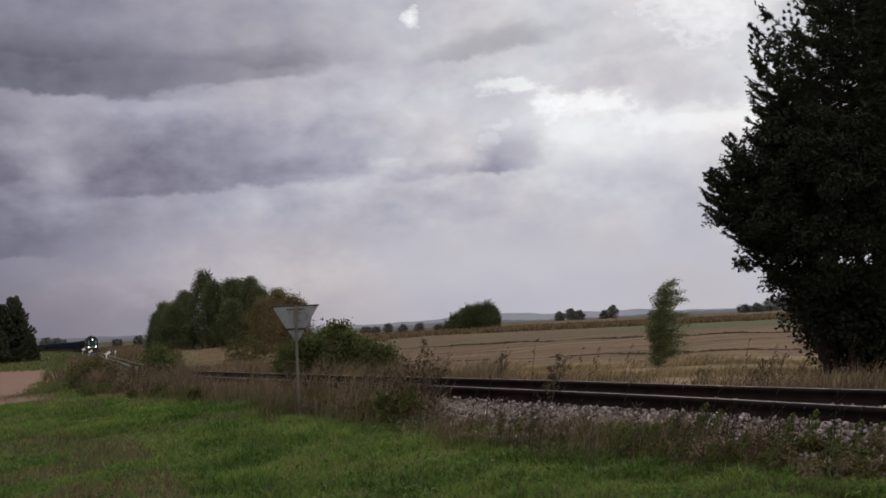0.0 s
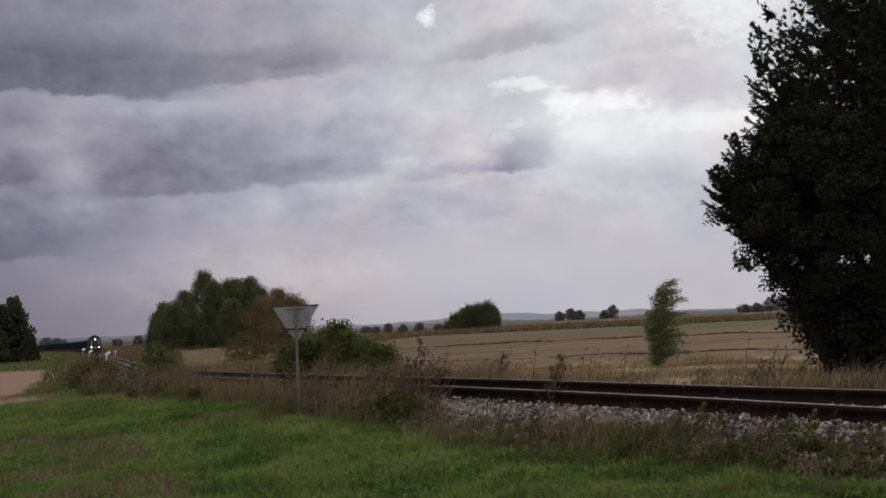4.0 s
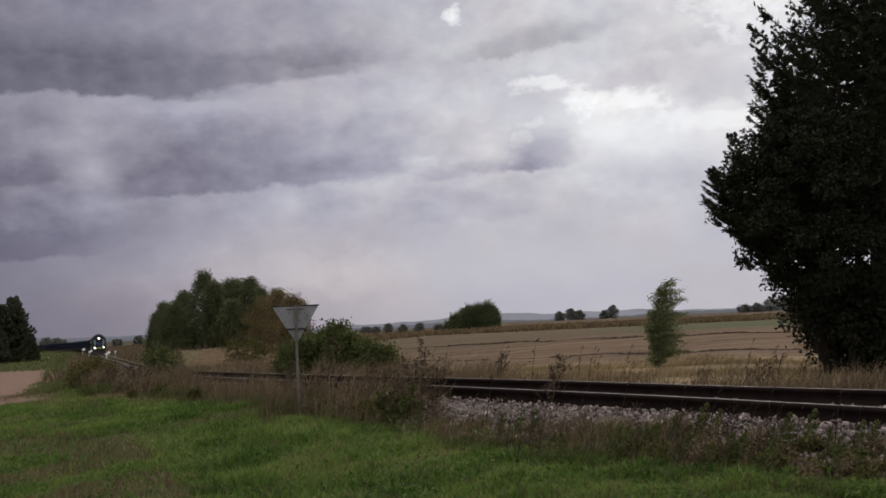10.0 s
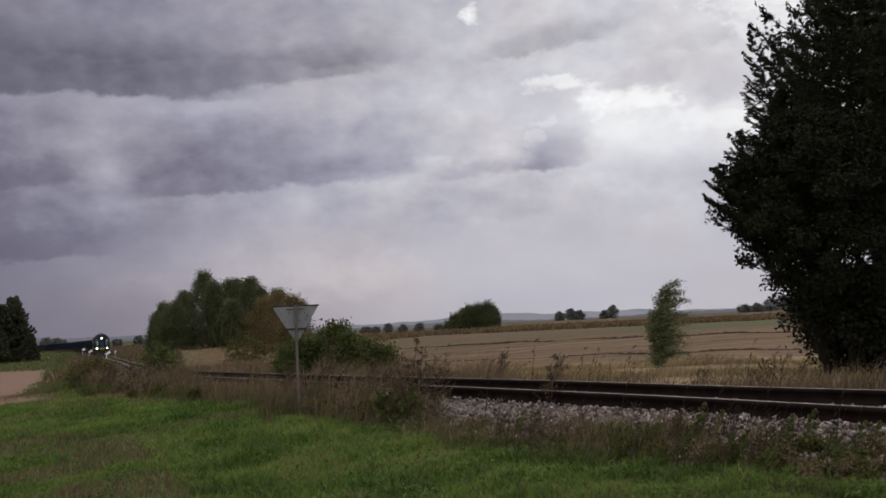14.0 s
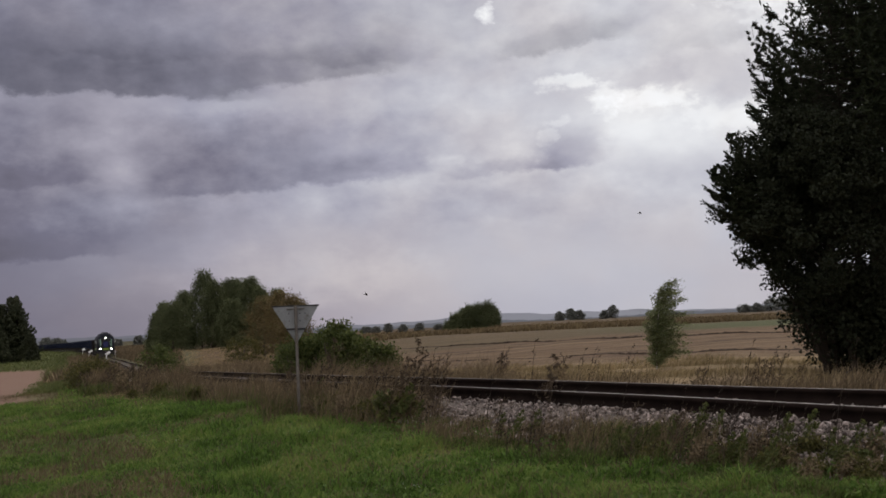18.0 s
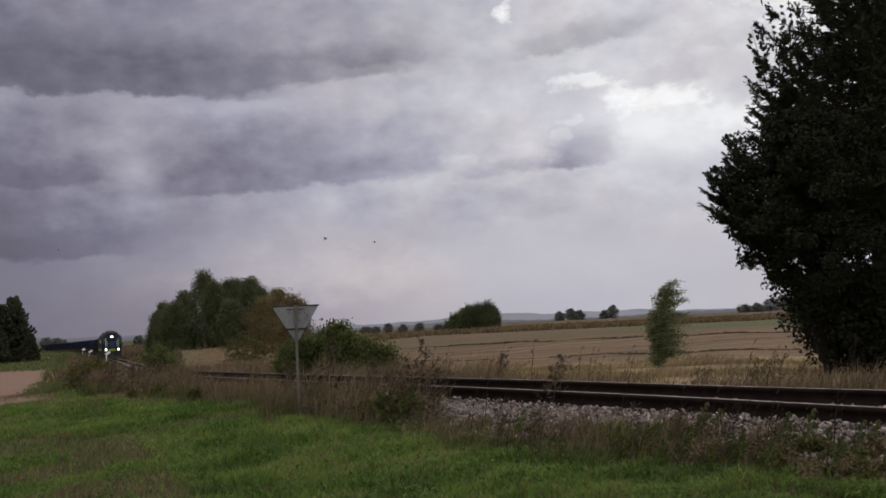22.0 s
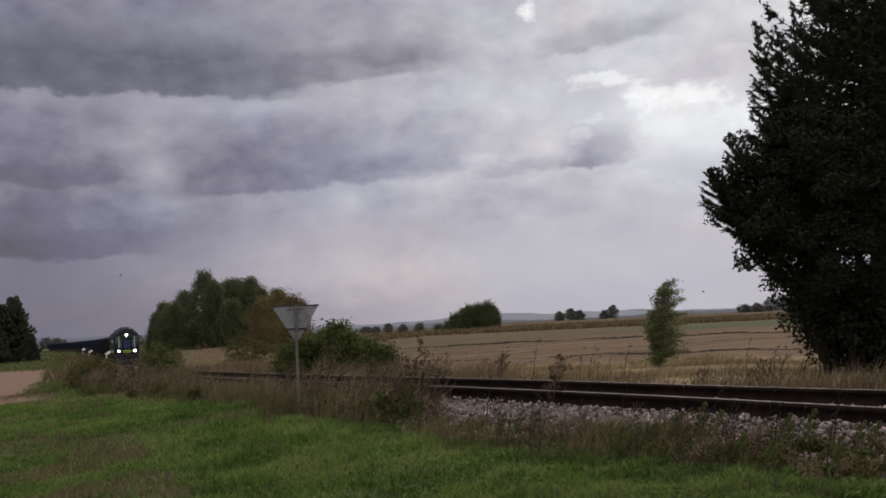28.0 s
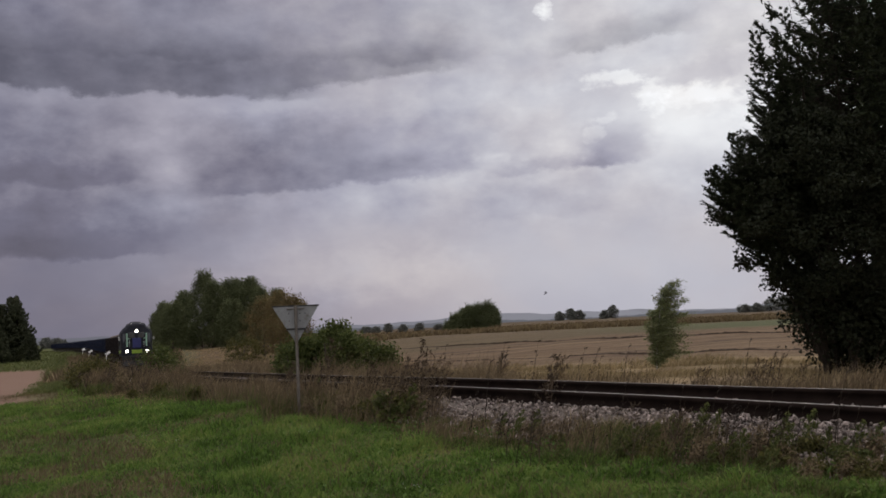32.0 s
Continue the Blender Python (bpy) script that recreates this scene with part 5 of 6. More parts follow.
def grow(name, label, rng, n, area, height, width, lean, material, wind=(0.12, 0.0), bent=0.6, category="grass"):
    base = scatter(rng, n, area)
    lush = 0.75 + 0.32 * drift(base[:, 0], base[:, 1], 1.9, 0.7) + 0.38 * drift(base[:, 0], base[:, 1], 5.3, 1.9) + 0.25 * drift(base[:, 0], base[:, 1], 12.7, 0.3)
    h = height * rng.uniform(0.45, 1.35, n) * np.clip(lush, 0.3, 1.5)
    v, f = blades(rng, base, h, width, lean, wind, bent)
    return tagged(put(name, fast_mesh(name, v, f, material)), label, category, kind="stuff")


def meadow(y0, y1, power):
    def area(rng, n):
        x, y = wedge(rng, n, y0, y1, -0.45, 0.45, power)
        d, _ = near_line(x, y)
        dry = (drift(x, y, 0.75, 0.4) > 0.62) | ((x + 0.36 * y < 1.3) & (drift(x, y, 1.1) > -0.25))
        return x, y, (d < -1.9) & (~dry | (rng.uniform(size=n) < 0.25)) & (x + 0.352 * y > np.where(y > 28, 0.2, -9))
    return area


def dry_area(rng, n):
    x, y = wedge(rng, n, 7.0, 34, -0.45, 0.45, 1.5)
    d, _ = near_line(x, y)
    dry = (drift(x, y, 0.75, 0.4) > 0.5) | ((x + 0.36 * y < 1.3) & (drift(x, y, 1.1) > -0.35))
    return x, y, (d < -1.8) & (dry | (rng.uniform(size=n) < 0.22))


rng = np.random.default_rng(21)
grow("meadow_grass", "lush green meadow grass, windblown", rng, 130000, meadow(6.5, 18, 1.3), 0.075, 0.010, 0.6, GRASS, (0.05, 0.0))
grow("meadow_grass", "bright green grass at the edge of the ballast weeds", rng, 26000, lambda r, n: (lambda x, y, k: (x, y, k & (x / y > 0.03)))(*meadow(6.4, 11.5, 1.0)(r, n)), 0.085, 0.010, 0.6, GRASS, (0.05, 0.0))
grow("meadow_grass", "green meadow grass further off", rng, 60000, meadow(17, 40, 1.3), 0.10, 0.018, 0.5, GRASS, (0.05, 0.0))
grow("verge_grass", "rough green grass between the bare soil and the line", rng, 36000, lambda r, n: (lambda x, y: (x, y, (x + 0.352 * y > -0.5 + 0.8 * drift(x, y, 0.6)) | (y > 140)))(*wedge(r, n, 34, 190, -0.45, -0.31, 1.2)), 0.14, 0.022, 0.5, VERGE)
grow("verge_grass", "rank green grass on the far side of the bare soil", rng, 26000, lambda r, n: (lambda x, y: (x, y, (near_line(x, y)[0] < -3.0) & ((x + 0.352 * y > -0.5) | (y > 136))))(*wedge(r, n, 75, 420, -0.45, -0.3, 1.3)), 0.34, 0.09, 0.5, VERGE)
grow("dry_grass", "withered brownish grass in the meadow", rng, 42000, dry_area, 0.11, 0.010, 0.6, DRY_GRASS)


def herbs():
    """Broad low leaves between the grass, and a few tiny white flower heads."""
    rng = np.random.default_rng(404)
    mid = scatter(rng, 600, meadow(7, 24, 1.2))
    pts = (mid[:, None] + rng.normal(size=(600, 16, 3)) * np.array([0.06, 0.06, 0.0]) + np.array([0, 0, 1]) * rng.uniform(0.01, 0.10, (600, 16, 1))).reshape(-1, 3)
    v, f = leaves(rng, pts, 0.021, 2.2, -0.5)
    tagged(put("meadow_herbs", fast_mesh("meadow_herbs", v, f, HERB)), "broad-leaved herbs in the meadow grass", "herbs", kind="stuff")
    at = scatter(rng, 14, meadow(8, 24, 1.0))
    pts = (at[:, None] + rng.normal(size=(14, 6, 3)) * np.array([0.03, 0.03, 0.008]) + np.array([0, 0, 0.11])).reshape(-1, 3)
    v, f = leaves(rng, pts, 0.009, 1.0, -2.0)
    tagged(put("white_flowers", fast_mesh("white_flowers", v, f, PETAL)), "tiny white flower heads in the meadow", "flowers", kind="stuff")


HERB = foliage("meadow_herb_leaf", (0.045, 0.08, 0.018), (0.09, 0.15, 0.032), (0.15, 0.19, 0.055), 0.35, 0.8)
PETAL = foliage("white_petal", (0.5, 0.5, 0.47), (0.65, 0.65, 0.62), None, 0.3)
herbs()
grow("tufts", "taller dark green grass tufts in the meadow", np.random.default_rng(405), 16000, lambda r, n: (lambda x, y, k: (x, y, k & (drift(x, y, 3.1, 4.0) > 0.55)))(*meadow(7, 24, 1.2)(r, n)), 0.13, 0.011, 0.6, GRASS, (0.05, 0.0))


def bank(lo, hi, y0, y1, a0, a1, power=1.3, gap=-0.2, s=0.8):
    def area(rng, n):
        x, y = wedge(rng, n, y0, y1, a0, a1, power)
        d, _ = near_line(x, y)
        ends = np.minimum((x / y - a0) / 0.05, (a1 - x / y) / 0.02)
        # the meadow reaches up to the line where the ground falls away
        mown = (hi < 0) & (x / y < -0.03) & (y < 10.6 - 48 * x / y + 0.8 * rng.normal(size=n))
        return x, y, (d > lo) & (d < hi) & ~mown & (drift(x, y, s, 2.0) > gap) & (rng.uniform(size=n) < ends)
    return area


grow("bank_weeds", "dry brown weeds and grass along the ballast", rng, 4600, bank(-2.5, -1.5, 7, 30, -0.35, 0.45, gap=0.1), 0.20, 0.009, 0.35, WEED_DRY, (0.25, 0))
grow("bank_weeds", "olive grass along the foot of the ballast", rng, 5500, bank(-2.7, -1.7, 7, 24, -0.2, 0.45, gap=-0.3, s=1.9), 0.13, 0.009, 0.45, VERGE, (0.15, 0))
grow("bank_weeds", "green weeds along the ballast", rng, 9000, bank(-2.5, -1.6, 7, 30, -0.35, 0.45, gap=0.2, s=1.3), 0.13, 0.012, 0.35, WEED_GREEN, (0.25, 0))
grow("bank_weeds", "low brown weeds over the edge of the far ballast", rng, 16000, bank(-3.2, -0.95, 20, 100, -0.33, -0.1, gap=-0.9, power=1.4), 0.19, 0.016, 0.4, WEED_DRY, (0.2, 0))
grow("bank_weeds", "thin reddish-brown weeds growing over the ballast edge", rng, 3000, bank(-2.4, -1.3, 7, 17, -0.1, 0.45, gap=-0.1, s=2.1), 0.22, 0.006, 0.35, WEED_DRY, (0.2, 0))
grow("bank_weeds", "green weeds growing over the ballast edge", rng, 6000, bank(-2.4, -1.4, 7, 14, 0.1, 0.45, gap=0.0, s=2.6), 0.15, 0.010, 0.35, WEED_GREEN, (0.2, 0))
grow("dry_grass", "pale dry grass between meadow and line", rng, 14000, bank(-5.5, -2.0, 20, 38, -0.33, -0.08, gap=-0.6, s=1.3), 0.15, 0.010, 0.5, PALE_GRASS, (0.25, 0))
grow("tall_weeds", "tall brown withered weeds beside the line", rng, 3000, bank(-2.3, -1.5, 15.5, 34, -0.32, -0.03, gap=-0.3, s=1.1), 0.34, 0.010, 0.32, WEED_DRY, (0.25, 0))
grow("thicket", "windblown brown thicket of dry stems round the sign", rng, 2600, bank(-2.6, -1.25, 13, 26, -0.2, -0.0, gap=-0.3, s=1.9, power=1.0), 0.55, 0.008, 0.3, WEED_DRY, (0.28, 0), category="weeds")
at_sign = lambda r, n: (lambda x, y: (x, y, (near_line(x, y)[0] < -1.2) & (drift(x, y, 2.3, 1.0) > -0.5)))(*wedge(r, n, 14.6, 18.5, -0.165, -0.06, 1.0))
grow("thicket", "brown weeds round the foot of the sign", rng, 1500, at_sign, 0.42, 0.009, 0.35, WEED_DRY, (0.2, 0), category="weeds")
grow("thicket", "green weeds round the foot of the sign", rng, 2600, at_sign, 0.26, 0.013, 0.45, WEED_GREEN, (0.2, 0), category="weeds")
grow("thicket", "brown dry stems behind the rails", rng, 6000, bank(1.5, 3.4, 15, 30, -0.2, 0.06, gap=-0.6, s=1.1, power=1.0), 0.55, 0.009, 0.3, WEED_DRY, (0.28, 0), category="weeds")
grow("tall_weeds", "green undergrowth among the weeds beside the line", rng, 10000, bank(-2.6, -1.5, 15.5, 36, -0.3, -0.03, gap=-0.5, s=0.9), 0.24, 0.014, 0.4, WEED_GREEN, (0.25, 0))
grow("tall_weeds", "tall brown weeds by the far part of the line", rng, 12000, bank(-6.5, -2.6, 30, 62, -0.322, 0.0, gap=-0.2, s=0.45), 0.55, 0.02, 0.32, WEED_DRY, (0.2, 0))
grow("tall_weeds", "green undergrowth by the far part of the line", rng, 14000, bank(-7.5, -2.3, 27, 100, -0.328, 0.0, gap=-0.5, s=0.5), 0.28, 0.03, 0.4, WEED_GREEN, (0.2, 0))
grow("tall_weeds", "soft brown weeds hanging over the far rails", rng, 9500, bank(-2.6, -1.05, 24, 60, -0.31, -0.12, gap=-0.9, s=0.9), 0.55, 0.014, 0.4, WEED_DRY, (0.25, 0))
grow("tall_weeds", "dull brown weeds along the farthest stretch of the line", rng, 9000, bank(-7.0, -2.4, 62, 230, -0.36, -0.2, gap=-0.5, s=0.2), 0.75, 0.09, 0.35, WEED_DRY, (0.2, 0))
grow("dry_grass", "pale brown grass on the rough land before the grove", rng, 16000, lambda r, n: (lambda x, y: (x, y, near_line(x, y)[0] > 3.0))(*wedge(r, n, 46, 190, -0.27, -0.13, 1.0)), 0.22, 0.05, 0.5, PALE_GRASS, (0.25, 0))
grow("rank_weeds", "dark brown weeds on the rough land beyond the line", rng, 24000, lambda r, n: (lambda x, y: (x, y, near_line(x, y)[0] > 2.2))(*wedge(r, n, 80, 480, -0.33, -0.235, 1.2)), 0.6, 0.11, 0.4, WEED_DRY, (0.2, 0), category="weeds")
grow("rank_weeds", "dull brown weeds between the line and the rough land", rng, 12000, bank(1.6, 9.0, 34, 95, -0.28, -0.1, gap=-0.3, s=0.3), 0.5, 0.03, 0.35, WEED_DRY, (0.2, 0), category="weeds")
grow("tall_weeds", "brown weeds leaning over the rails", rng, 8000, bank(-2.3, -1.05, 17, 34, -0.26, -0.11, gap=-1.1), 0.5, 0.011, 0.35, WEED_DRY, (0.25, 0))
grow("tall_weeds", "pale grass and green weeds before the rails", rng, 6000, bank(-4.0, -1.6, 17, 33, -0.28, -0.13, gap=-0.2, s=1.7), 0.3, 0.012, 0.4, VERGE, (0.25, 0))
grow("tall_weeds", "brown weeds growing over the distant rails", rng, 9000, bank(-3.4, -0.95, 60, 210, -0.335, -0.22, gap=-1.1), 0.36, 0.045, 0.4, WEED_DRY, (0.2, 0))
grow("far_bank_weeds", "dark dry weeds on the far side of the track", rng, 14000, bank(1.6, 4.6, 12, 34, -0.2, 0.45, gap=-0.7), 0.38, 0.012, 0.3, WEED_DRY, (0.3, 0))
grow("straw_grass", "pale straw-coloured grass beyond the track", rng, 27000, bank(3.6, 14, 17, 35, -0.1, 0.39, gap=-0.45, s=0.6), 0.17, 0.012, 0.3, PALE_GRASS, (0.3, 0))


def maize(rng, n):
    x, y = wedge(rng, n, 130, 300, -0.075, 0.45, 1.0)
    front = y - 0.30 * x + 3.0 * drift(x, y, 0.05)
    return x, y, (front > 139) & (front < 139 + 60 + 60 * sstep(x / y, -0.02, 0.08)) & (rng.uniform(size=n) < np.where(front < 152, 1.0, 0.45))


grow("maize_field", "brown standing maize across the field", rng, 42000, maize, 0.55, 0.30, 0.45, CORN_LEAF, (0.08, 0), category="maize")


def furrow(y0, slope, curve, size, label):
    """A dark ridge of turned earth right across the field."""
    rng = np.random.default_rng(int(y0))
    xs = np.arange(-6, 26, 0.11)
    ys = y0 - slope * xs + curve * np.minimum(xs, 20.0) ** 2 + np.sin(xs * 0.21) * 0.18 + np.sin(xs * 1.7 + y0) * 0.08 + rng.normal(size=len(xs)) * 0.05
    h = size * np.clip(0.7 + 0.2 * np.sin(xs * 0.55 + y0) + 0.12 * np.sin(xs * 1.9) + rng.normal(size=len(xs)) * 0.2, 0.4, 1.3)
    g = ground_z(xs, ys)
    rows = [np.stack([xs, ys + o, g + h * k - 0.03], 1) for o, k in ((-0.5, -0.3), (-0.25, 0.7), (0.0, 1.0), (0.25, 0.7), (0.5, -0.3))]
    v = np.concatenate(rows)
    n = len(xs)
    i = np.arange(n - 1)
    f = np.concatenate([np.stack([i + k * n, i + 1 + k * n, i + 1 + (k + 1) * n, i + (k + 1) * n], 1) for k in range(4)])
    tagged(put("furrow", fast_mesh("furrow", v, f, SOIL)), label, "furrow", "furrows in the field", "structure")


SOIL = surface("turned_earth", (0.014, 0.009, 0.006), (0.04, 0.026, 0.017), 2.0, 0.98, bump=1.0, spec=0.04)
furrow(53.5, 1.65, 0.045, 0.09, "dark ridge of turned earth across the stubble field")
furrow(94.0, 1.75, 0.013, 0.14, "dark ridge of turned earth across the stubble field")


def leafy_weeds():
    """Low leafy weeds in clumps by the ballast, built in three forms and repeated."""
    kinds = []
    for k, (mt, hh, lf) in enumerate(((OLIVE_LEAF, 0.42, 0.035), (WEED_GREEN, 0.36, 0.045), (WEED_DRY, 0.46, 0.026))):
        words = ("olive-green leafy weed clump by the track", "dull green broad-leaved weed clump by the track", "withered brown weed clump by the track")[k]
        kinds.append(clump_tree("weed_clump", 200 + k, 0, 3 + k, hh, oval(0.24, 0.0, 0.5, top=0.35), 26, 34, 22, lf, mt, words, "weed", trunk_r=0.008, spread=0.07, base=0.05, stems=4, group="weed clumps", stretch=2.2, droop=-0.2, sink=0.02))
    rng = np.random.default_rng(303)
    spots = []
    for n, lo, hi, y0, y1, b0, b1 in ((24, -3.0, -1.5, 13.5, 24, -0.18, -0.02), (34, -2.3, -1.5, 7.6, 15, 0.0, 0.43), (34, -2.5, -1.6, 7.4, 10.5, 0.14, 0.43), (44, -4.6, -1.6, 20, 44, -0.31, -0.1)):
        for x, y, _ in scatter(rng, n, bank(lo, hi, y0, y1, b0, b1, gap=-1.1)):
            spots.append((x, y))
    for i, (x, y) in enumerate(spots):
        m = Matrix.Translation((x, y, gz(x, y) - 0.02)) @ Matrix.Rotation(rng.uniform(0, 6.28), 4, "Z")
        k = int(rng.integers(0, 3))
        sc = rng.uniform(0.6, 1.2) * (0.85 if y > 24 else 0.72 if x < -0.02 * y else 0.42)
        if i < 3:
            ob, k = kinds[i], i
            ob.matrix_basis = m
        else:
            ob = copy_thing(kinds[k], m)
        ob.scale = (sc, sc, sc * rng.uniform(0.7, 1.2))


leafy_weeds()


def weed_plant(name, seed, h, spread, nb, leaf_n, leaf, mat, label, head=0.0):
    """One tall weed: a stem, side shoots, narrow leaves and withered flower heads."""
    rng = np.random.default_rng(seed)
    thing = empty(name, pose(0, 0, -5), label, "weed", "tall weeds by the track")
    zs = np.linspace(0, h, 7)
    c = lambda z: np.array([0.10 * h * (z / h) ** 2, 0.02 * math.sin(z * 5), z])
    segs = [[*c(a), *c(b), 0.0065 * (1.1 - a / h), 0.0065 * (1.1 - b / h)] for a, b in zip(zs, zs[1:])]
    z0 = rng.uniform(0.3, 0.95, nb) * h
    a = rng.uniform(0, 2 * np.pi, nb)
    ln = spread * (1.2 - z0 / h) * rng.uniform(0.6, 1.2, nb)
    root = np.array([c(z) for z in z0])
    tip = root + np.stack([np.cos(a) * ln + 0.05 * h, np.sin(a) * ln, ln * rng.uniform(0.5, 1.4, nb)], 1)
    segs += [[*p, *q, 0.0035, 0.0012] for p, q in zip(root, tip)]
    v, f = tubes(segs, 5)
    put("stem", fast_mesh("stem", v, f, mat), thing)["kind"] = "stuff"
    pts = np.concatenate([root[:, None] + (tip - root)[:, None] * rng.uniform(0.4, 1.05, (nb, leaf_n, 1)) + rng.normal(size=(nb, leaf_n, 3)) * 0.012])
    v, f = leaves(rng, pts.reshape(-1, 3), leaf, 2.6, -0.2, np.array([[0.4, 0, 0.3]]))
    put("leaves", fast_mesh("leaves", v, f, mat), thing)
    low = np.stack([np.zeros(14), np.zeros(14), rng.uniform(0.05, 0.6, 14) * h], 1) + rng.normal(size=(14, 3)) * 0.03
    v, f = leaves(rng, low, leaf * 1.5, 3.2, 0.4)
    put("lower_leaves", fast_mesh("lower_leaves", v, f, mat), thing)
    return thing


WEEDS = []


def plant_weeds():
    kinds = [weed_plant("withered_weed", 1, 0.95, 0.26, 14, 26, 0.011, WEED_STALK, "tall withered reddish-brown weed swaying by the track"),
             weed_plant("withered_weed", 2, 0.7, 0.18, 11, 20, 0.010, WEED_STALK, "withered brown weed swaying by the track"),
             weed_plant("green_weed", 3, 0.55, 0.11, 18, 9, 0.019, WEED_GREEN, "dull green weed standing by the ballast"),
             weed_plant("bare_stalk", 4, 0.85, 0.10, 5, 4, 0.009, BLACK_STALK, "thin bare dark weed stalk by the track")]
    rng = np.random.default_rng(77)
    spots = []
    # (bearing x / y, distance, kind, scale): the plants that stand out one by one
    for b, y, k, sc in ((0.085, 12.4, 0, 1.05), (0.078, 12.7, 0, 0.9), (0.03, 12.0, 3, 0.95), (-0.028, 13.8, 3, 1.0), (0.147, 11.0, 3, 0.8), (0.221, 8.9, 3, 0.75), (0.081, 12.2, 3, 0.9), (0.108, 11.8, 3, 0.8), (-0.145, 17.2, 1, 1.0),
                        (-0.12, 17.0, 2, 1.0), (-0.05, 14.6, 2, 0.9), (-0.036, 14.3, 1, 0.8), (0.215, 9.6, 2, 0.8), (0.23, 9.5, 2, 0.7), (0.29, 8.6, 2, 0.75), (0.31, 8.5, 2, 0.8),
                        (0.35, 8.1, 2, 0.7), (0.365, 8.0, 2, 0.7), (0.20, 9.8, 3, 0.7), (0.275, 8.9, 3, 0.7), (0.335, 8.4, 3, 0.9)):
        spots.append((b * y, y, k, sc * (0.95 if y < 10 else 1.0)))
    for n, lo, hi, y0, y1, b0, b1, ks in ((46, -2.8, -1.6, 8, 22, -0.25, 0.42, (1, 2, 3)), (30, -2.5, -1.5, 7.6, 10.5, 0.14, 0.42, (2, 2, 3)), (16, -2.7, -1.3, 7.8, 12.5, 0.05, 0.42, (3, 3, 1)), (50, 2.4, 4.6, 14, 30, -0.12, 0.42, (1, 3, 3)), (22, -2.7, -1.3, 13, 26, -0.2, 0.0, (0, 1, 1)), (26, -3.2, -1.9, 8, 14, -0.05, 0.4, (3, 3, 3)), (16, -2.4, -1.1, 26, 44, -0.31, -0.16, (0, 1, 1)), (24, -5.0, -2.0, 17, 40, -0.35, -0.02, (0, 1, 3))):
        p = scatter(rng, n, bank(lo, hi, y0, y1, b0, b1, gap=-1.1))
        for x, y, _ in p:
            spots.append((x, y, int(rng.choice(ks)), rng.uniform(0.7, 1.15) * (0.58 if y < 13 and lo < 0 else 1.0)))
    used = set()
    for x, y, k, sc in spots:
        m = Matrix.Translation((x, y, gz(x, y) - 0.02)) @ Matrix.Rotation(rng.uniform(-0.7, 0.7), 4, "Z")
        if k in used:
            ob = copy_thing(kinds[k], m)
        else:
            used.add(k)
            ob = kinds[k]
            ob.matrix_basis = m
        ob.scale = (sc, sc, sc)
        WEEDS.append(ob)
        sway(ob, rng.uniform(2.0, 5.0), rng.uniform(0.9, 1.9), rng.uniform(0, 6.3), lean=rng.uniform(2, 9))


plant_weeds()


# ---- leaves on the wind ----
BLOWN_LEAF = foliage("yellow_green_blown_leaf", (0.02, 0.03, 0.01), (0.26, 0.27, 0.015), (0.34, 0.30, 0.02), 0.25, 16.0, 0.9, (0.35, 0.5, 0.7))
BLOWN = []


def blown_leaf(size):
    """A curled leaf with a midrib and a short stalk."""
    v, f = [], []
    prof = ((0.0, 0.03), (0.18, 0.30), (0.4, 0.42), (0.65, 0.34), (0.85, 0.17), (1.0, 0.01))
    for k, (s, w) in enumerate(prof):
        c = 0.12 * math.sin(s * 3.0)
        v += [((s - 0.5) * size, -w * size * 0.9, c * size + 0.10 * size * w), ((s - 0.5) * size, 0, c * size), ((s - 0.5) * size, w * size * 0.9, c * size + 0.10 * size * w)]
    for k in range(len(prof) - 1):
        a = 3 * k
        f += [(a, a + 1, a + 4, a + 3), (a + 1, a + 2, a + 5, a + 4)]
    ob = put("blown_leaf", fast_mesh("blown_leaf", v, f, BLOWN_LEAF, True))
    tagged(ob, "yellow-green leaf blown past on the wind", "leaf", "leaves on the wind")
    sv, sf = tubes([[-0.5 * size, 0, 0, -0.8 * size, 0, -0.06 * size, 0.012 * size, 0.008 * size]], 5)
    put("stalk", fast_mesh("stalk", sv, sf, BLOWN_LEAF), ob)
    return ob


for moment, spot, pace, size in ((23.0, (-1.00, 3.40, 2.12), 7.2, 0.052), (13.0, (-0.58, 9.00, 2.26), 9.0, 0.035), (13.0, (0.71, 12.00, 2.65), 9.0, 0.035), (13.0, (1.95, 11.00, 4.09), 9.0, 0.035),
        (13.0, (3.11, 14.00, 1.84), 8.0, 0.035),
        (23.0, (3.28, 14.00, 2.10), 8.0, 0.035), (28.0, (-4.02, 14.00, 2.38), 8.0, 0.035),
        (6.0, (1.19, 14.00, 1.97), 8.0, 0.035), (30.5, (-0.22, 13.00, 2.49), 8.0, 0.035)):
    BLOWN.append((blown_leaf(size), moment, spot, (pace, 0.4, -2.4 if size > 0.05 else -0.6)))


# ---- swallows over the field ----
FEATHER = surface("dark_feathers", (0.012, 0.013, 0.018), (0.03, 0.03, 0.036), 40.0, 0.6, bump=0.1)
SWALLOWS = []


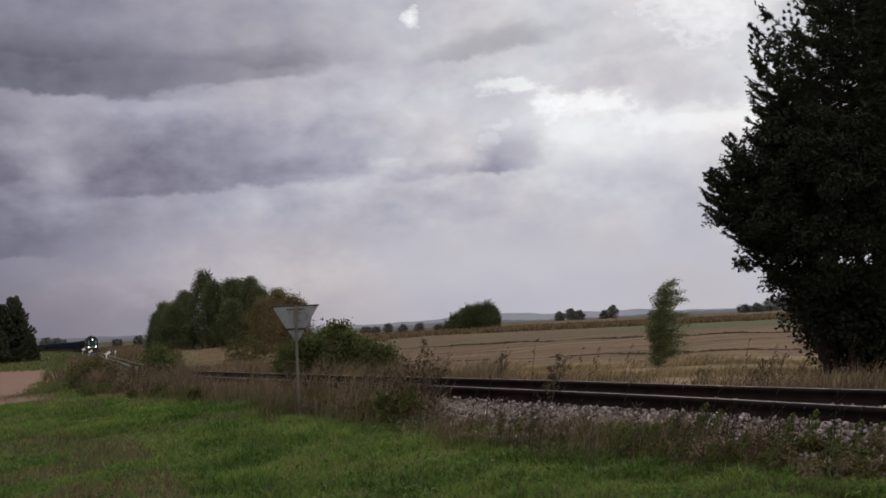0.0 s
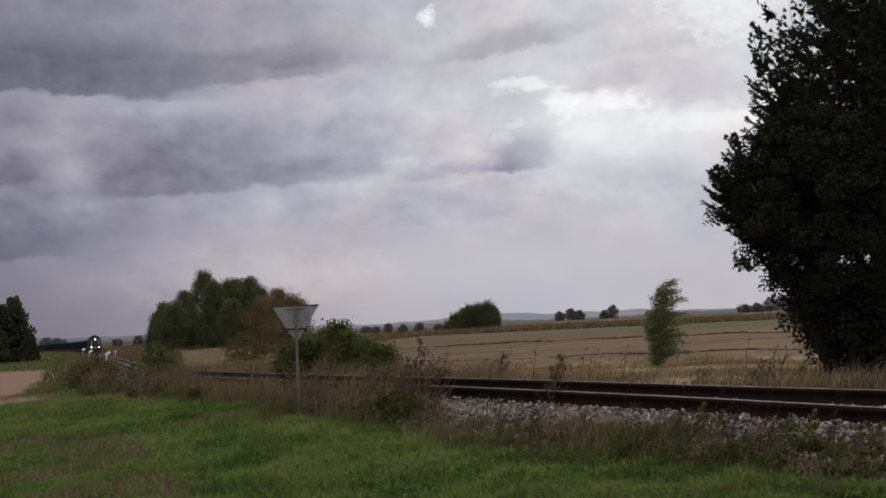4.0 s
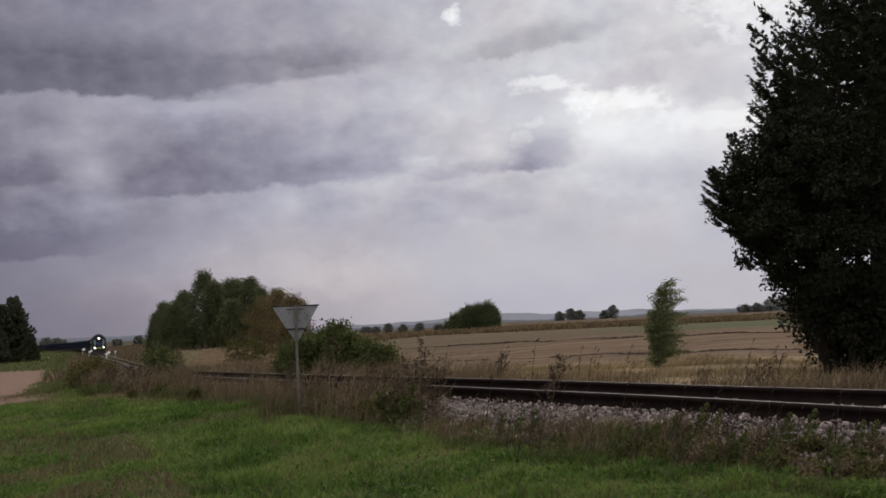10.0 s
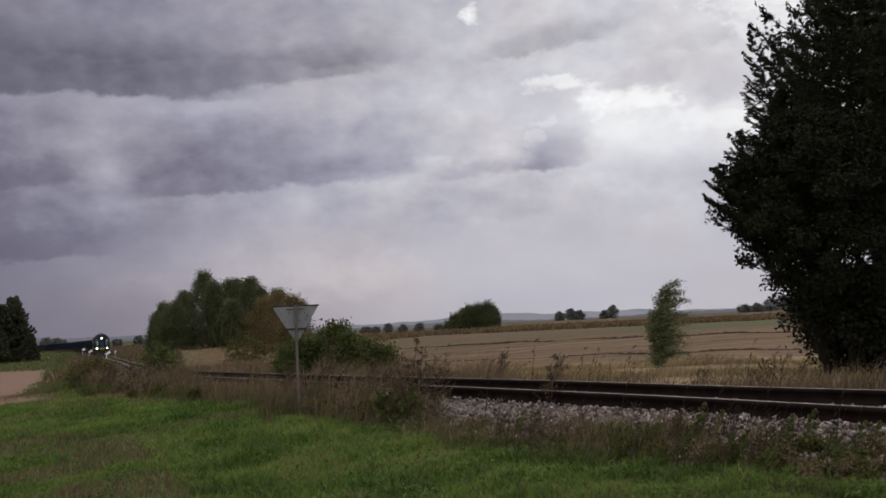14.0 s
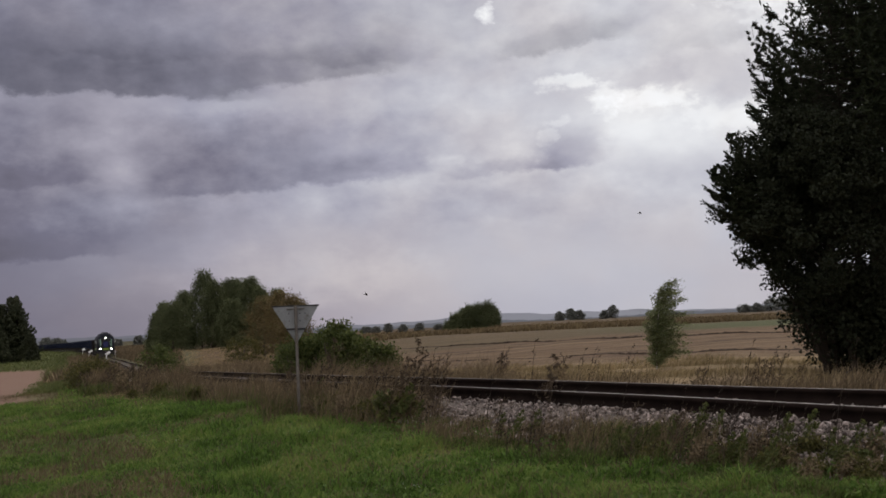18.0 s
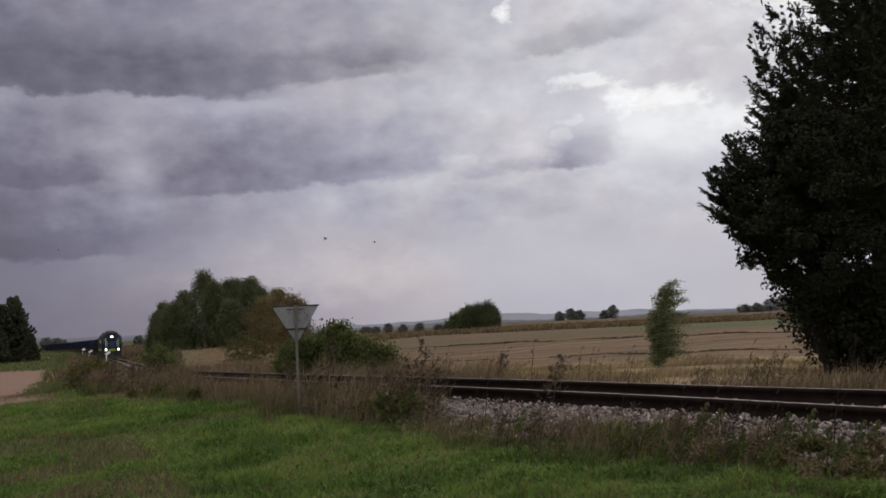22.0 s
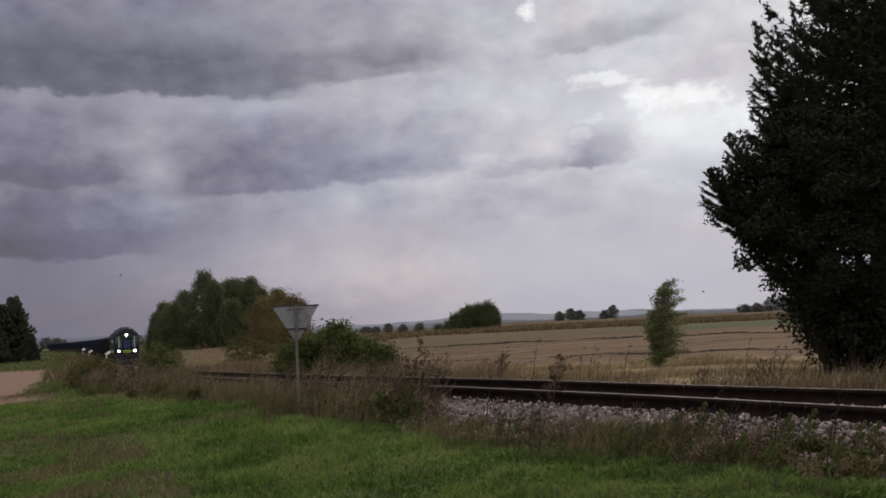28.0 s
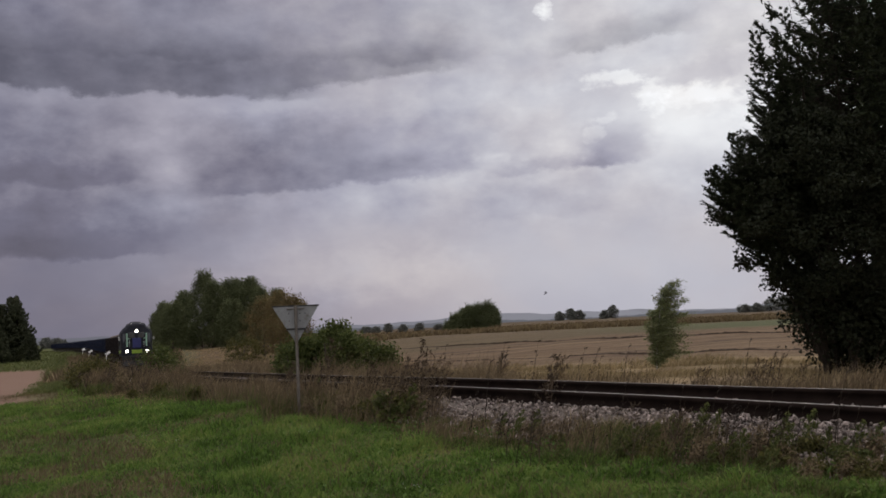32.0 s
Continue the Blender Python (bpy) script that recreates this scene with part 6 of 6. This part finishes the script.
def swallow():
    """A small dark bird, x forward: spindle body with a forked tail, and two pointed swept wings that beat."""
    bird = empty("swallow", pose(0, 0, 0), "small dark swallow flying over the field", "bird", "swallows")
    rings = ((0.085, 0.002), (0.07, 0.013), (0.04, 0.02), (0.0, 0.022), (-0.05, 0.015), (-0.08, 0.007))
    bm = bmesh.new()
    loops = [[bm.verts.new((x, r * math.cos(k * math.pi / 4), 0.9 * r * math.sin(k * math.pi / 4))) for k in range(8)] for x, r in rings]
    for a, b in zip(loops, loops[1:]):
        for k in range(8):
            bm.faces.new((a[k], a[(k + 1) % 8], b[(k + 1) % 8], b[k]))
    bm.faces.new(loops[0])
    bm.faces.new(loops[-1])
    part("body", bm, FEATHER, bird, smooth=True)
    for s in (-1, 1):
        bm = bmesh.new()
        prism(bm, [(-0.07, 0.0), (-0.16, s * 0.035), (-0.11, s * 0.008)], -0.002, 0.002, lambda u, v, w: (u, v, w))
        part("tail_feather", bm, FEATHER, bird)
        bm = bmesh.new()
        prism(bm, [(0.045, 0.0), (0.04, s * 0.06), (0.015, s * 0.11), (-0.075, s * 0.19), (-0.03, s * 0.10), (-0.035, s * 0.05), (-0.04, 0.0)], -0.003, 0.003, lambda u, v, w: (u, v, w))
        wing = part("wing", bm, FEATHER, bird, "pointed swept-back wing")
        wing.matrix_basis = pose(0, s * 0.012, 0.008)
        SWALLOWS.append((wing, s))
    return bird


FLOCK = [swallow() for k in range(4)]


# ---- what moves ----
def motions():
    # clouds drift to the east
    for sheet, turn in ((sky_backdrop, 5.35), (high_backdrop, 6.9)):
        walk(sheet, [(t, pose(0, 0, 1.6, 0, 0, -turn * t / 32)) for t in (0.0, 8.0, 16.0, 24.0, 32.0)])
    # leaves torn off and blown past: moment, place then, speed
    for leaf, t0, spot, speed in BLOWN:
        p, v = Vector(spot), Vector(speed)
        rows = []
        span = 1.5
        for i in range(-5, 6):
            t = t0 + i * span / 5
            if t < 0 or t > 32:
                continue
            turn = Matrix.Rotation(1.1 * i + t0, 4, "Z") @ Matrix.Rotation(1.15 + 0.9 * i, 4, "X")
            rows.append((t, Matrix.Translation(p + v * (t - t0) + Vector((0, 0, 0.05 * math.sin(3.0 * i + t0)))) @ turn))
        if rows[0][0] > 0:
            rows.insert(0, (0.0, rows[0][1]))
        if rows[-1][0] < 32:
            rows.append((32.0, rows[-1][1]))
        walk(leaf, rows)
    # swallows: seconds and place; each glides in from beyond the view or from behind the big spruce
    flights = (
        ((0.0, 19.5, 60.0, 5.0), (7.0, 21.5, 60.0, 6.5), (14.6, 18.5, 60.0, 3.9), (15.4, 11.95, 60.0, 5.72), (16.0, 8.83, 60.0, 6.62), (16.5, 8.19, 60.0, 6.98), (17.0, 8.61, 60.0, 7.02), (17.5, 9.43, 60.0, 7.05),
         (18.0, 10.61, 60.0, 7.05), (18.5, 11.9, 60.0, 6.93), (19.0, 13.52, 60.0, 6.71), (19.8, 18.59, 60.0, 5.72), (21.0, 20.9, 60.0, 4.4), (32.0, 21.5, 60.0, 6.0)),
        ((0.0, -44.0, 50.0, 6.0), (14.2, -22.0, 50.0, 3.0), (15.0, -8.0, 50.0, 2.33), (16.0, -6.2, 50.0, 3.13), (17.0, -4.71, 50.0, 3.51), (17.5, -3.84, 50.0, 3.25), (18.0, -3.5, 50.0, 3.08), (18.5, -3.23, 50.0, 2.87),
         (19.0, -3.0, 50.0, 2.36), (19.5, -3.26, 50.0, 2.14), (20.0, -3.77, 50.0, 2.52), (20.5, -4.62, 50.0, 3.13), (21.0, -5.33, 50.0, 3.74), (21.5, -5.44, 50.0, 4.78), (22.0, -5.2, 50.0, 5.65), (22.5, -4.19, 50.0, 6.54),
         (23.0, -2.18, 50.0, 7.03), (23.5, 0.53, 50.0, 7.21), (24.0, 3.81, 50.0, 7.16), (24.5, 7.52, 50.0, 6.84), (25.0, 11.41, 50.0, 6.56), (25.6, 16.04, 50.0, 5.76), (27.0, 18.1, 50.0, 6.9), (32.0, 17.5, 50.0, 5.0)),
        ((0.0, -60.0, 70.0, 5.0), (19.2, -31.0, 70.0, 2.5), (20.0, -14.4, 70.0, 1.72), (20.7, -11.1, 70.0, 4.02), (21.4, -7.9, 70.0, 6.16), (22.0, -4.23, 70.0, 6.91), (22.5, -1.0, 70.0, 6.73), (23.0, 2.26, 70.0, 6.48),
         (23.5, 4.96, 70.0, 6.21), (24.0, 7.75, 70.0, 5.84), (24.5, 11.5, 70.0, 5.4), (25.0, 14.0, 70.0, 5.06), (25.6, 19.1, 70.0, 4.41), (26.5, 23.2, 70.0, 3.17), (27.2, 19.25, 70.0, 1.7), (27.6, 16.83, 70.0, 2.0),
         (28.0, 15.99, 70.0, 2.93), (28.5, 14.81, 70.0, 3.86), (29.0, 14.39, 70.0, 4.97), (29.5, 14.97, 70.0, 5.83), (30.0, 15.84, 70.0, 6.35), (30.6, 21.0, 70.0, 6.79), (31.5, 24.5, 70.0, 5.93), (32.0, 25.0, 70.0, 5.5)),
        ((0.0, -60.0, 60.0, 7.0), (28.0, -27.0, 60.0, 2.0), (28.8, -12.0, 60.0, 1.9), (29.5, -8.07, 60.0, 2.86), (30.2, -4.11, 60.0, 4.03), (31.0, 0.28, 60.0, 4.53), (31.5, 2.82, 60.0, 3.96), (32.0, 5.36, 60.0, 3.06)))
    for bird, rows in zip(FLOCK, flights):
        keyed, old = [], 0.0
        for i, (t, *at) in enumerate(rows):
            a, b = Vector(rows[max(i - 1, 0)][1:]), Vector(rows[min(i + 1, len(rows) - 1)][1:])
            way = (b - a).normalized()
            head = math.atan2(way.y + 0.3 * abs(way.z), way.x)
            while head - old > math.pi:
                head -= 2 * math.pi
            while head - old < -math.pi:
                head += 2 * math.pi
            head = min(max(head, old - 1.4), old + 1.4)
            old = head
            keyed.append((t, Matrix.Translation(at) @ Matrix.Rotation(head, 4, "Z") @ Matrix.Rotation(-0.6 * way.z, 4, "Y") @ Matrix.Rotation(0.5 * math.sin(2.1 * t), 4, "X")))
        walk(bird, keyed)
    for wing, s in SWALLOWS:
        rest = wing.matrix_basis.translation.copy()
        walk(wing, [(k / 10, Matrix.Translation(rest) @ Matrix.Rotation(s * (0.25 + 0.55 * math.sin(k * 1.9)), 4, "X")) for k in range(321)])
    # the train
    for thing, back in TRAIN:
        walk(thing, [(t, track_pose(nose_at(t) + back)) for t in range(0, 33, 4)])
    for w in SPIN:
        rest = w.matrix_basis.translation.copy()
        rows, k = [], 0
        while k <= 320:
            t = k / 10
            turn = (351.0 - nose_at(t)) / 0.525
            rows.append((t, Matrix.Translation(rest) @ Matrix.Rotation(turn, 4, "Y")))
            k += 1
        walk(w, rows)
    # plants in the wind
    gust = lambda t: 0.65 + 0.35 * math.sin(t * 0.47 + 1.0) * math.sin(t * 0.19)
    for ob, rest, deg, period, phase, lean in SWAY:
        step = max(0.3, period / 5)
        n = int(32 / step) + 1
        rows = []
        for k in range(n + 1):
            t = min(32.0, 32.0 * k / n)
            a = radians(lean + deg * gust(t) * (0.35 + math.sin(2 * math.pi * t / period + phase) + 0.4 * math.sin(2 * math.pi * t / period * 1.7 + 2 * phase)))
            b = radians(0.4 * deg * math.sin(2 * math.pi * t / period * 0.8 + phase * 1.9))
            rows.append((t, Matrix.Translation(rest.translation) @ Matrix.Rotation(a, 4, "Y") @ Matrix.Rotation(b, 4, "X") @ rest.to_3x3().normalized().to_4x4()))
        walk(ob, rows)


motions()
